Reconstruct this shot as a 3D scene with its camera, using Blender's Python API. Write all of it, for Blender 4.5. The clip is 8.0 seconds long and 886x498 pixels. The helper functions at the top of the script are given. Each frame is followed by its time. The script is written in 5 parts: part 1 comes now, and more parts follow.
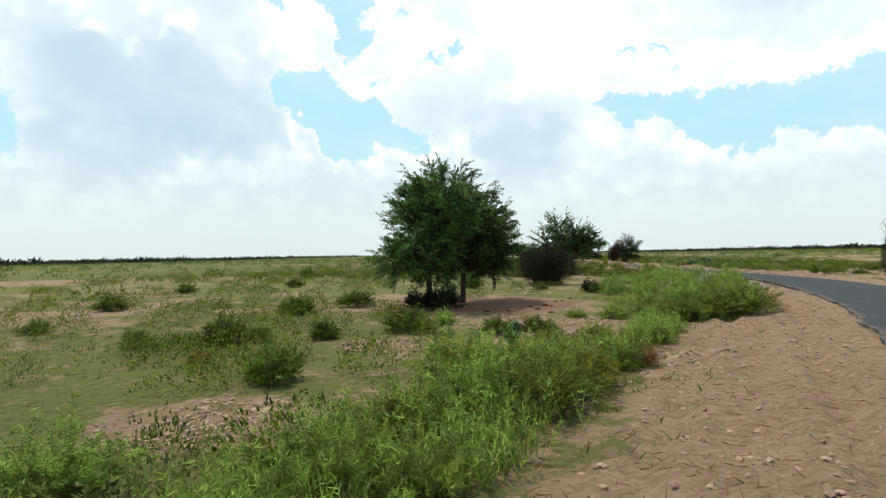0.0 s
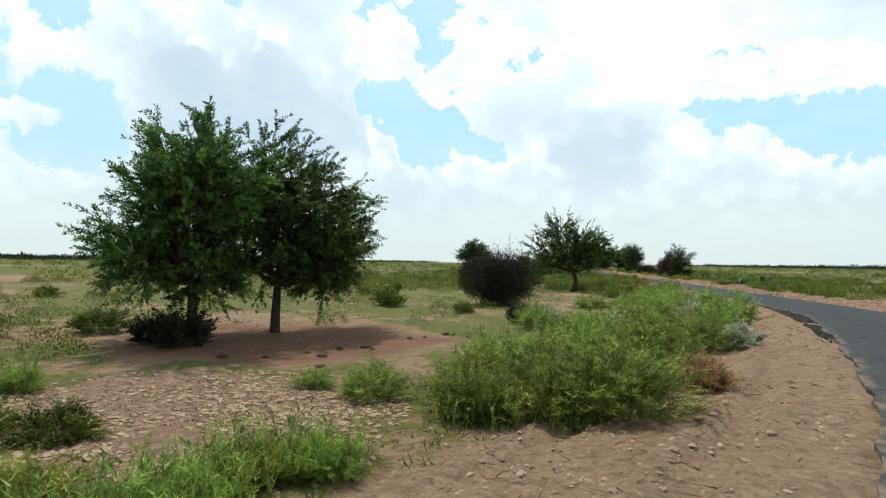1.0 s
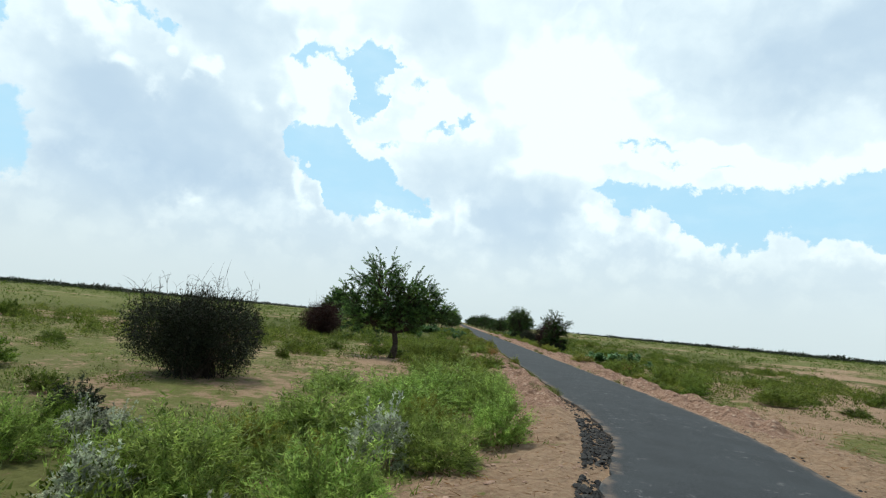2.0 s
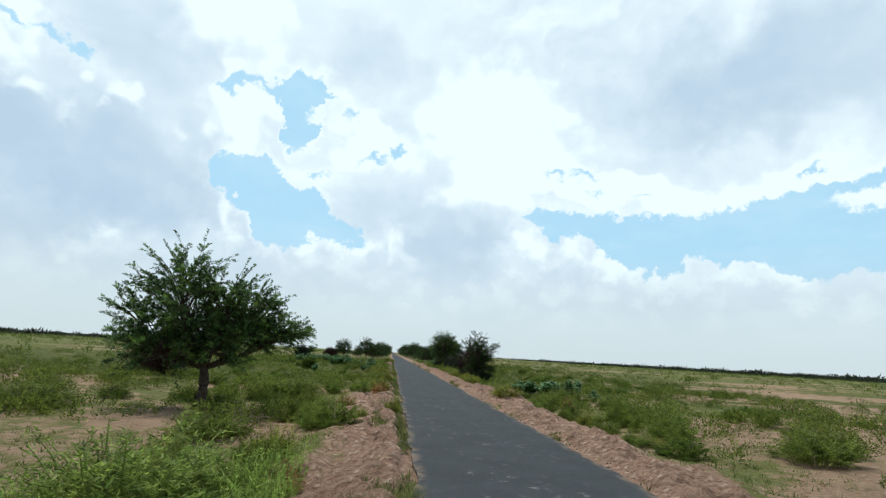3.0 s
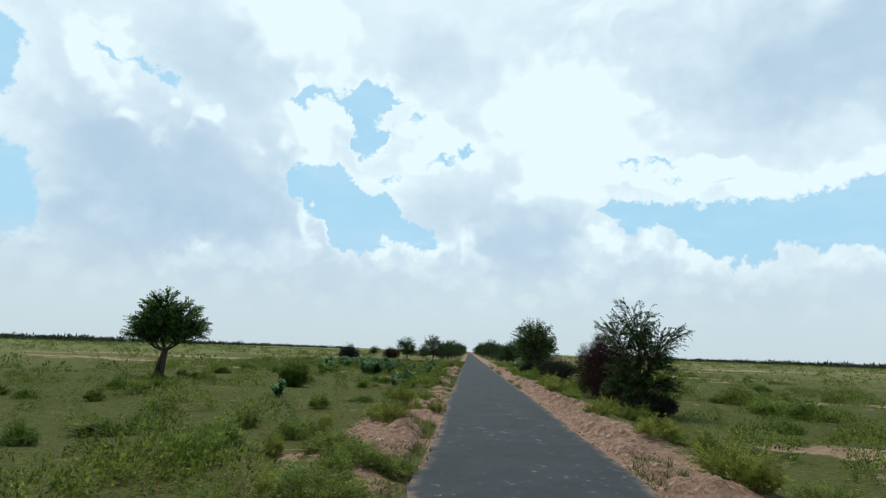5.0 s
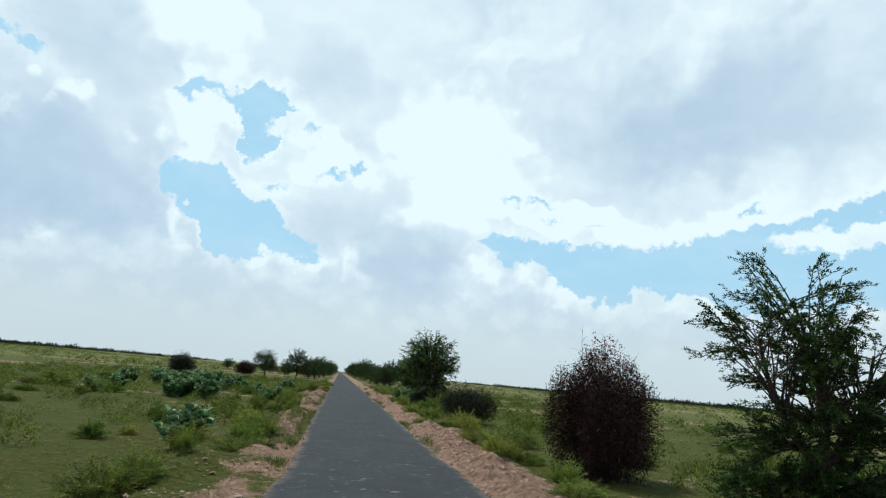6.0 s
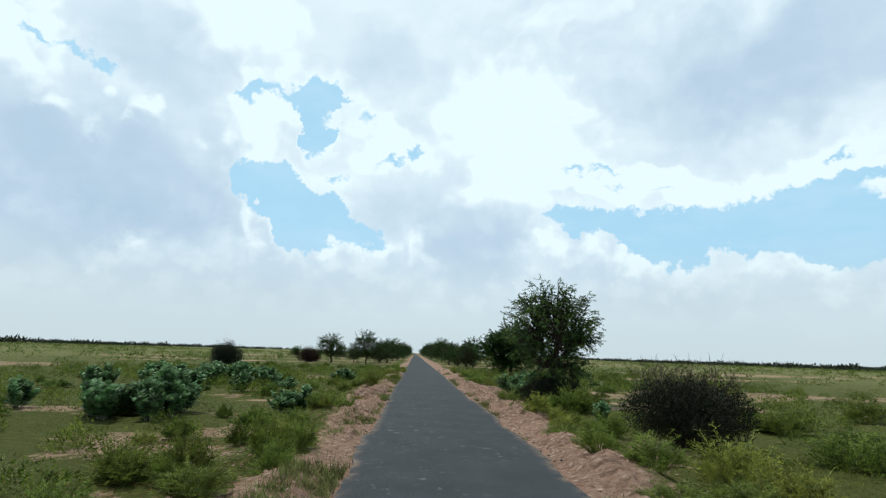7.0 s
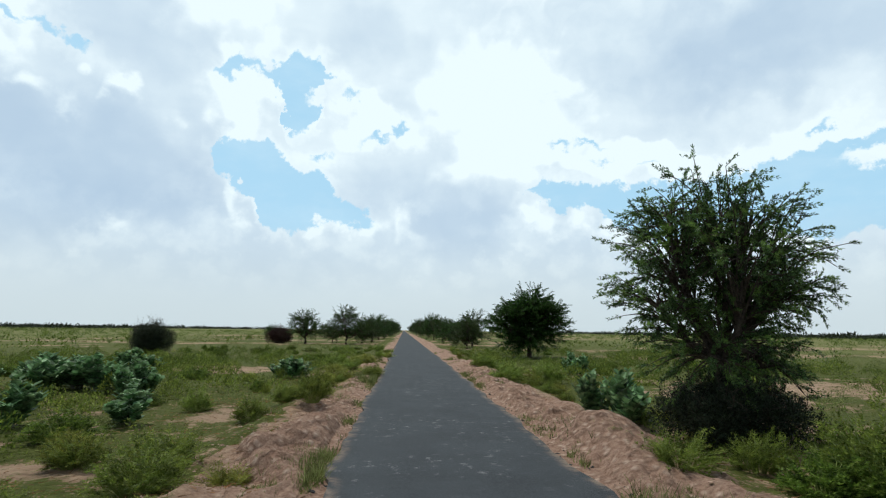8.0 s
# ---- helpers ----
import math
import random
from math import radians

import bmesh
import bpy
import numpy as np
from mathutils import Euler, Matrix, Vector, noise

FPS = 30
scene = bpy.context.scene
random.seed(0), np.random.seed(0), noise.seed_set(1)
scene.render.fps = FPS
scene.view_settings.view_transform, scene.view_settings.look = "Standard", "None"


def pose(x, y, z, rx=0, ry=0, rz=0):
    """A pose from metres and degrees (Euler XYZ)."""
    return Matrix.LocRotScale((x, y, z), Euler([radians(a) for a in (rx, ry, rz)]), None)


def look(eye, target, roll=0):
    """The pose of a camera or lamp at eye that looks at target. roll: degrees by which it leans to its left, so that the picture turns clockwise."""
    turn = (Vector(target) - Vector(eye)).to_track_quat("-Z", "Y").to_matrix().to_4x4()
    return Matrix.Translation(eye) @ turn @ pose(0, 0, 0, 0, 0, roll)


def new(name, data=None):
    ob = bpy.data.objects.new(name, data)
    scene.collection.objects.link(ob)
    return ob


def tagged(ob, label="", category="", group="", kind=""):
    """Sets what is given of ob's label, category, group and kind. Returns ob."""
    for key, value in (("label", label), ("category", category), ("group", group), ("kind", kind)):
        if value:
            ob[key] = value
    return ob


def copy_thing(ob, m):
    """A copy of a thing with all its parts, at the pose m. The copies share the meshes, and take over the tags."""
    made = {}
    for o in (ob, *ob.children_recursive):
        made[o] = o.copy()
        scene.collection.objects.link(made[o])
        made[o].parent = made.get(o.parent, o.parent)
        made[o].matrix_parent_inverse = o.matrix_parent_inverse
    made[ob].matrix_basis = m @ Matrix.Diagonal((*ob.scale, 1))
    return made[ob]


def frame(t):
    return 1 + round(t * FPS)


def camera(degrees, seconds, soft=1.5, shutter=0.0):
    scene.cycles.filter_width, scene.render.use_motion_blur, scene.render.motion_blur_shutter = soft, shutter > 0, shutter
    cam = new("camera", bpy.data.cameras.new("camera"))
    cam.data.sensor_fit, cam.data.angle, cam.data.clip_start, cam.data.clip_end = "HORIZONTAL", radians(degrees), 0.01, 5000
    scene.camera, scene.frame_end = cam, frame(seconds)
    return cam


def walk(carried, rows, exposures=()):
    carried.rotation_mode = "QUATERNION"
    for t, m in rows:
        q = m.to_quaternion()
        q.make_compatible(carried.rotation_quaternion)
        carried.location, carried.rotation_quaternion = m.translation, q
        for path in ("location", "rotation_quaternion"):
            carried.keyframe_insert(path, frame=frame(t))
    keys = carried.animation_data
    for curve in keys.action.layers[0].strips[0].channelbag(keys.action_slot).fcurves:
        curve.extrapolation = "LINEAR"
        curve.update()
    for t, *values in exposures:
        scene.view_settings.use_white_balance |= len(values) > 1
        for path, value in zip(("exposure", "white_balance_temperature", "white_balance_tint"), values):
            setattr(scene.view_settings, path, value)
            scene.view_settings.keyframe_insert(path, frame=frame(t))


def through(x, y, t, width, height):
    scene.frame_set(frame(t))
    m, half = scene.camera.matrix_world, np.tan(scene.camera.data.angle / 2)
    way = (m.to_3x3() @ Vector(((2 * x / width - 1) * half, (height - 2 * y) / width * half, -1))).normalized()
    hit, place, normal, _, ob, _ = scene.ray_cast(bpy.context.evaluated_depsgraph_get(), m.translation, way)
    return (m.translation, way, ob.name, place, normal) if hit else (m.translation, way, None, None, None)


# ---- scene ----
# ---- camera ----
PATH = [  # seconds, x, y, z, yaw, pitch, roll
    (0, -16.15, -30.35, 1.53, 2.63, 0.60, -1.11), (0.5, -13.34, -26.20, 1.49, 6.57, 0.86, 1.57), (0.8, -11.24, -23.60, 1.48, 9.08, 0.98, 1.61),
    (1.0, -9.87, -22.20, 1.49, 10.43, 1.39, 0.73), (1.2, -8.68, -20.60, 1.53, 10.80, 2.57, 0.86),
    (1.5, -7.36, -18.34, 1.56, 10.53, 3.19, 2.91), (1.7, -6.40, -16.55, 1.64, 8.40, 4.43, 4.60), (2.0, -4.85, -13.67, 1.77, 2.09, 7.50, 5.49),
    (2.2, -4.27, -12.55, 1.81, -6.13, 12.69, 5.89), (3.3, -1.42, 0.00, 1.70, -3.33, 10.68, 1.36),
    (3.5, -1.14, 2.68, 1.72, -2.73, 10.70, 0.28), (4.0, -1.08, 8.58, 1.73, -2.02, 10.87, 1.54),
    (4.2, -0.94, 10.75, 1.78, -0.75, 10.77, 1.10), (5.3, -0.92, 26.53, 1.78, 3.45, 10.66, 2.34),
    (5.5, -0.95, 29.13, 1.77, -2.38, 11.47, 1.44), (5.7, -0.95, 32.00, 1.76, -9.12, 13.23, 1.95), (6.0, -0.89, 36.76, 1.74, -9.36, 13.64, 5.16),
    (6.2, -0.82, 39.60, 1.73, -9.40, 13.37, 4.99), (6.5, -0.67, 44.00, 1.71, -9.37, 12.87, 4.71), (6.8, -0.72, 48.80, 1.72, -7.62, 11.67, 3.92), (7.0, -0.71, 52.25, 1.73, -2.55, 10.99, 1.90),
    (7.2, -0.68, 55.00, 1.75, -2.10, 10.52, 0.61), (7.5, -0.65, 58.60, 1.77, -2.58, 10.14, -0.13), (7.7, -0.64, 61.48, 1.74, -3.50, 10.03, -0.05),
    (8.0, -0.75, 66.47, 1.77, -4.01, 8.60, 0.75)]


def aim(x, y, z, yaw, pitch, roll):
    a, p = radians(yaw), radians(pitch)
    ahead = Vector((-math.sin(a) * math.cos(p), math.cos(a) * math.cos(p), math.sin(p)))
    eye = Vector((x, y, z))
    return look(eye, eye + ahead, roll)


cam = camera(78.7, 8.0, soft=1.2)
walk(cam, [(row[0], aim(*row[1:])) for row in PATH],
     [(0, 0.20, 6620, 4), (1.5, 0.21, 6540, 4), (2.2, 0.03, 6300, 4), (3.3, -0.01, 6230, 5), (5.3, -0.10, 6130, 3.5), (7.0, -0.07, 6150, 4), (8.0, -0.06, 6250, 6)])

# ---- world, sun ----
SUN_AZ, SUN_EL = -42.0, 66.0  # degrees to the right of +y, degrees up


class Nodes:
    """Short calls for building node trees."""

    def __init__(self, tree):
        self.tree = tree

    def add(self, kind):
        return self.tree.nodes.new(kind)

    def put(self, socket, value):
        if isinstance(value, bpy.types.NodeSocket):
            self.tree.links.new(value, socket)
        else:
            socket.default_value = value

    def math(self, op, a, b=0.0, c=0.0, clamp=False):
        n = self.add("ShaderNodeMath")
        n.operation, n.use_clamp = op, clamp
        for s, v in zip(n.inputs, (a, b, c)):
            self.put(s, v)
        return n.outputs[0]

    def noise(self, vector, scale, detail=4.0, rough=0.55, distortion=0.0):
        n = self.add("ShaderNodeTexNoise")
        if vector is not None:
            self.put(n.inputs["Vector"], vector)
        for key, v in (("Scale", scale), ("Detail", detail), ("Roughness", rough), ("Distortion", distortion)):
            self.put(n.inputs[key], v)
        return n.outputs["Fac"]

    def span(self, value, lo, hi, to_lo=0.0, to_hi=1.0, smooth=True):
        n = self.add("ShaderNodeMapRange")
        n.interpolation_type = "SMOOTHSTEP" if smooth else "LINEAR"
        for s, v in zip(n.inputs, (value, lo, hi, to_lo, to_hi)):
            self.put(s, v)
        return n.outputs[0]

    def mix(self, fac, a, b, blend="MIX"):
        n = self.add("ShaderNodeMix")
        n.data_type, n.blend_type = "RGBA", blend
        self.put(n.inputs[0], fac)
        for s, v in ((n.inputs[6], a), (n.inputs[7], b)):
            self.put(s, v if isinstance(v, bpy.types.NodeSocket) else (*v, 1.0))
        return n.outputs[2]


def build_world():
    world = bpy.data.worlds.new("sky")
    world.use_nodes = True
    scene.world = world
    world.node_tree.nodes.clear()
    k = Nodes(world.node_tree)
    way = k.add("ShaderNodeTexCoord").outputs["Generated"]
    xyz = k.add("ShaderNodeSeparateXYZ")
    k.put(xyz.inputs[0], way)
    x, y, z = xyz.outputs
    az = k.math("MULTIPLY", k.math("ARCTAN2", x, y), 57.2958)
    el = k.math("MULTIPLY", k.math("ARCSINE", z), 57.2958)

    # crinkled coordinates, so that cloud edges billow
    def wobble(seed, coarse, fine):
        shifted = k.add("ShaderNodeVectorMath")
        k.put(shifted.inputs[0], way)
        shifted.inputs[1].default_value = (seed, seed * 0.7, -seed)
        a = k.math("MULTIPLY", k.math("SUBTRACT", k.noise(shifted.outputs[0], 11.0, 2.0), 0.5), coarse)
        b = k.math("MULTIPLY", k.math("SUBTRACT", k.noise(shifted.outputs[0], 40.0, 5.0, 0.6), 0.5), fine)
        return k.math("ADD", a, b)

    waz, wel = k.math("ADD", az, wobble(3.1, 3.2, 3.6)), k.math("ADD", el, wobble(7.7, 3.0, 3.6))

    def blob(a, e, ra, re, turn=0.0, u=waz, v=wel):
        """1 in the middle of an ellipse on the sky, 0 on its rim."""
        c, s = math.cos(radians(turn)), math.sin(radians(turn))
        da, de = k.math("SUBTRACT", u, a), k.math("SUBTRACT", v, e)
        p = k.math("ADD", k.math("MULTIPLY", da, c / ra), k.math("MULTIPLY", de, s / ra))
        q = k.math("ADD", k.math("MULTIPLY", da, -s / re), k.math("MULTIPLY", de, c / re))
        return k.math("SUBTRACT", 1.0, k.math("SQRT", k.math("ADD", k.math("MULTIPLY", p, p), k.math("MULTIPLY", q, q))))

    def skyline(marks):
        """Height in degrees of an edge of cloud, by its direction in degrees."""
        n = k.add("ShaderNodeValToRGB")
        stops = n.color_ramp.elements
        while len(stops) < len(marks):
            stops.new(0.5)
        for stop, (a, e) in zip(stops, marks):
            stop.position = (a + 60.0) / 120.0
            stop.color = (e / 40.0, e / 40.0, e / 40.0, 1.0)
        k.put(n.inputs[0], k.math("DIVIDE", k.math("ADD", waz, 60.0), 120.0))
        return k.math("MULTIPLY", n.outputs[0], 40.0)

    def opening(low, top):
        """Degrees inside (over 0) or outside (under 0) a gap between two edges of cloud."""
        d = k.math("MINIMUM", k.math("SUBTRACT", wel, skyline(low)), k.math("SUBTRACT", skyline(top), wel))
        d = k.math("MINIMUM", d, k.math("SUBTRACT", waz, low[0][0]))
        return k.math("MINIMUM", d, k.math("SUBTRACT", low[-1][0], waz))

    gap = opening([(-20.8, 24.4), (-18.6, 23.7), (-17.3, 24.7), (-15.2, 25.1), (-13.9, 23.8), (-13.0, 21.7), (-12.6, 19.7), (-10.9, 20.0), (-9.6, 21.3), (-9.1, 24.5), (-7.8, 25.3)],
                  [(-20.8, 24.6), (-19.6, 25.5), (-18.0, 26.1), (-16.2, 25.9), (-14.4, 25.9), (-12.7, 27.2), (-10.2, 27.4), (-8.8, 27.0), (-7.8, 25.5)])
    gap = k.math("MINIMUM", gap, k.math("MULTIPLY", blob(-9.4, 23.1, 1.5, 0.7, 12), -0.9))
    gap = k.math("MAXIMUM", gap, opening([(-20.4, 16.9), (-19.4, 15.3), (-17.1, 14.1), (-15.5, 11.7), (-14.8, 10.0), (-12.5, 9.8), (-10.3, 10.7), (-8.5, 11.3), (-6.1, 10.5), (-3.4, 11.6)],
                                         [(-20.4, 17.1), (-19.5, 18.7), (-17.2, 18.9), (-14.9, 18.6), (-13.7, 17.3), (-11.8, 15.8), (-9.4, 15.6), (-8.1, 14.3), (-6.2, 13.3), (-3.4, 11.8)]))
    gap = k.math("MAXIMUM", gap, opening([(12.6, 14.8), (15.3, 13.6), (16.8, 12.7), (19.6, 13.1), (21.0, 12.0), (22.8, 10.2), (25.8, 8.4), (27.9, 8.9), (30.2, 10.3), (32.7, 9.3), (36.0, 9.9), (39.3, 8.2), (46.0, 8.3), (54.0, 8.6), (59.0, 9.5)],
                                         [(12.6, 15.1), (14.2, 16.0), (16.2, 16.2), (19.7, 15.4), (23.5, 14.7), (27.7, 14.8), (31.7, 15.3), (35.9, 15.8), (40.1, 16.1), (42.8, 16.8), (46.0, 18.0), (52.0, 18.6), (59.0, 16.0)]))
    gap = k.math("MINIMUM", gap, k.math("MULTIPLY", blob(47.5, 15.2, 5.2, 0.8, 4), -1.0))
    for a, e, ra, re, turn in ((-46.5, 22.3, 3.4, 3.6, 0), (-45.5, 11.8, 5.0, 4.6, 0), (-57.0, 15.0, 8.0, 9.0, 0)):
        gap = k.math("MAXIMUM", gap, k.math("MULTIPLY", blob(a, e, ra, re, turn), 3.0))
    gap = k.math("MINIMUM", gap, k.math("MULTIPLY", blob(-49.0, 12.0, 3.0, 1.0, 4), -1.0))
    for a, e, ra, re, turn in ((-37.2, 25.1, 1.5, 0.5, -20), (-34.0, 24.8, 1.6, 0.6, -10), (-31.6, 24.2, 1.0, 0.5, -30), (-0.7, 20.9, 0.9, 0.7, 0), (-6.2, 23.7, 1.0, 0.4, 0),
                               (-3.4, 19.9, 2.2, 0.36, 10), (-9.5, 17.5, 1.2, 0.3, 20), (16.3, 19.2, 1.3, 0.4, 0), (19.5, 19.0, 1.4, 0.32, -18), (20.9, 17.3, 0.8, 0.22, 0),
                               (25.2, 16.8, 0.9, 0.22, 10), (40.2, 17.8, 1.2, 0.36, 15)):
        gap = k.math("MAXIMUM", gap, k.math("SUBTRACT", k.math("MULTIPLY", blob(a, e, ra, re, turn), re * 1.3), -0.05))
    # away from the road's direction, out of view: broken cloud all round, opened up to lower the ambient light
    stretch = k.add("ShaderNodeMapping")
    stretch.inputs["Scale"].default_value = (1.0, 1.0, 2.4)
    k.put(stretch.inputs[0], way)
    wide = stretch.outputs[0]
    broken = k.math("MULTIPLY", k.math("SUBTRACT", k.noise(wide, 2.6, 6.0, 0.58), 0.45), 9.0)
    aside = k.math("MAXIMUM", k.span(k.math("ABSOLUTE", az), 58.0, 75.0), k.span(el, 36.0, 48.0))
    gap = k.math("MAXIMUM", gap, k.math("ADD", k.math("MULTIPLY", broken, aside), k.math("MULTIPLY", k.math("SUBTRACT", aside, 1.0), 9.0)))
    open_sky = k.math("MULTIPLY", k.span(gap, -0.10, 0.42), k.span(k.noise(wide, 7.0, 5.0, 0.6), 0.3, 0.6, 0.86, 1.0))
    rim = k.span(gap, -2.0, -0.05)

    # soft lavender-grey bodies, bright crests and tops, wisps fanning out overhead
    paz, pel = k.math("ADD", az, wobble(1.3, 16.0, 3.0)), k.math("ADD", el, wobble(5.9, 12.0, 3.0))
    shade = k.math("ADD", 0.16, k.math("MULTIPLY", k.span(k.noise(wide, 2.6, 5.0, 0.5, 0.4), 0.30, 0.70), 0.38))
    for a, e, ra, re, amount in ((-28.0, 15.0, 15.0, 8.0, 1.25), (-36.0, 11.0, 15.0, 8.0, 0.6), (-5.5, 29.5, 9.0, 5.0, 0.5), (5.0, 12.5, 8.0, 8.0, 0.65),
                                 (37.0, 26.5, 20.0, 8.5, 1.15), (-28.0, 27.0, 11.0, 6.0, 0.6), (-39.0, 17.0, 9.0, 6.0, 0.6), (-3.0, 14.0, 4.5, 3.5, 0.35)):
        body = k.span(blob(a, e, ra, re, 0, paz, pel), -0.05, 0.95)
        shade = k.math("ADD", shade, k.math("MULTIPLY", body, amount))
    for a, e, ra, re, amount in ((-18.5, 22.4, 5.5, 4.0, 1.1), (-16.6, 12.6, 2.4, 3.4, 0.9), (-35.0, 19.5, 3.2, 2.2, 1.0), (-38.5, 24.0, 4.5, 4.0, 0.9), (-28.3, 20.5, 2.6, 2.0, 1.0),
                                 (-5.0, 21.3, 7.0, 3.6, 1.2), (10.0, 23.5, 10.0, 10.0, 1.5), (27.0, 17.2, 17.0, 2.6, 1.3), (-6.5, 9.4, 4.6, 2.5, 0.6), (-0.6, 10.2, 2.8, 2.4, 0.6),
                                 (15.0, 12.0, 4.4, 2.6, 0.7), (20.6, 10.6, 3.6, 2.2, 0.5), (-29.5, 8.4, 3.4, 2.2, 0.7), (-21.5, 31.0, 8.0, 6.5, 1.2), (35.0, 8.6, 8.0, 1.6, 0.25)):
        crest = k.span(blob(a, e, ra, re, 0, paz, pel), 0.0, 0.8)
        shade = k.math("SUBTRACT", shade, k.math("MULTIPLY", crest, amount))
    fan = k.add("ShaderNodeCombineXYZ")
    fx, fy = k.math("SUBTRACT", paz, -4.0), k.math("SUBTRACT", pel, 15.0)
    k.put(fan.inputs[0], k.math("MULTIPLY", k.math("ARCTAN2", fy, fx), 3.4))
    k.put(fan.inputs[1], k.math("MULTIPLY", k.math("SQRT", k.math("ADD", k.math("MULTIPLY", fx, fx), k.math("MULTIPLY", fy, fy))), 0.05))
    streak = k.math("MULTIPLY", k.math("SUBTRACT", k.noise(fan.outputs[0], 1.6, 5.0, 0.5), 0.5), 1.7)
    shade = k.math("ADD", shade, k.math("MULTIPLY", streak, k.math("MULTIPLY", k.span(el, 16.0, 22.0), k.span(az, -2.0, 14.0))))
    cells = k.add("ShaderNodeTexVoronoi")
    cells.feature = "SMOOTH_F1"
    cells.inputs["Scale"].default_value, cells.inputs["Smoothness"].default_value = 21.0, 0.45
    bent = k.add("ShaderNodeCombineXYZ")
    k.put(bent.inputs[0], k.math("MULTIPLY", waz, 0.0175))
    k.put(bent.inputs[1], k.math("MULTIPLY", wel, 0.0215))
    k.put(cells.inputs["Vector"], bent.outputs[0])
    heap = k.math("MULTIPLY", k.span(el, 2.0, 6.0), k.span(el, 11.0, 17.0, 1.0, 0.12))
    shade = k.math("ADD", shade, k.math("MULTIPLY", k.math("MULTIPLY", k.span(cells.outputs["Distance"], 0.1, 0.8), heap), 0.6))
    shade = k.math("ADD", shade, k.math("MULTIPLY", k.math("SUBTRACT", k.noise(wide, 8.0, 6.0, 0.55, 0.6), 0.5), 0.5))
    shade = k.math("SUBTRACT", shade, k.math("MULTIPLY", rim, 0.3))
    shade = k.math("MAXIMUM", shade, 0.0)
    shade = k.math("SUBTRACT", 1.0, k.math("POWER", 2.718, k.math("MULTIPLY", shade, -0.8)))
    cloud = k.mix(shade, (0.93, 1.02, 1.055), (0.43, 0.565, 0.735))
    sky = k.add("ShaderNodeTexSky")
    sky.sky_type = "NISHITA"
    sky.sun_disc, sky.sun_elevation, sky.sun_rotation = False, radians(SUN_EL), radians(SUN_AZ)
    sky.air_density, sky.dust_density = 1.0, 1.5
    # blue of the unseen sky, dimmed to keep ambient light low
    deep = k.mix(1.0, sky.outputs[0], (0.075, 0.075, 0.075), "MULTIPLY")
    blue = k.mix(k.math("MULTIPLY", k.math("SUBTRACT", 1.0, aside), 0.85), deep, (0.52, 0.81, 1.02))
    colour = k.mix(open_sky, cloud, blue)
    haze = k.span(el, 0.0, 12.0, 0.94, 0.0)
    colour = k.mix(haze, colour, (0.66, 0.735, 0.765))
    back = k.add("ShaderNodeBackground")
    k.put(back.inputs[0], colour)
    back.inputs[1].default_value = 1.0
    out = k.add("ShaderNodeOutputWorld")
    k.put(out.inputs[0], back.outputs[0])


build_world()
sun = new("sun", bpy.data.lights.new("sun", "SUN"))
sun.data.energy, sun.data.angle, sun.data.color = 2.5, radians(2.0), (1.0, 0.95, 0.86)
sun.matrix_world = look((0, 0, 60), (-math.sin(radians(SUN_AZ)) * math.cos(radians(SUN_EL)) * 50,
                                     -math.cos(radians(SUN_AZ)) * math.cos(radians(SUN_EL)) * 50,
                                     60 - 50 * math.sin(radians(SUN_EL))))


# ---- materials ----
def material(name, rough=0.8, spec=0.3):
    m = bpy.data.materials.new(name)
    m.use_nodes = True
    k = Nodes(m.node_tree)
    shader = m.node_tree.nodes["Principled BSDF"]
    shader.inputs["Roughness"].default_value = rough
    shader.inputs["Specular IOR Level"].default_value = spec
    return m, k, shader


def bump(k, shader, height, strength, distance):
    b = k.add("ShaderNodeBump")
    b.inputs["Strength"].default_value, b.inputs["Distance"].default_value = strength, distance
    k.put(b.inputs["Height"], height)
    k.put(shader.inputs["Normal"], b.outputs[0])


def place_of(k):
    return k.add("ShaderNodeNewGeometry").outputs["Position"]


def attribute(k, name):
    n = k.add("ShaderNodeAttribute")
    n.attribute_name = name
    return n.outputs["Fac"]


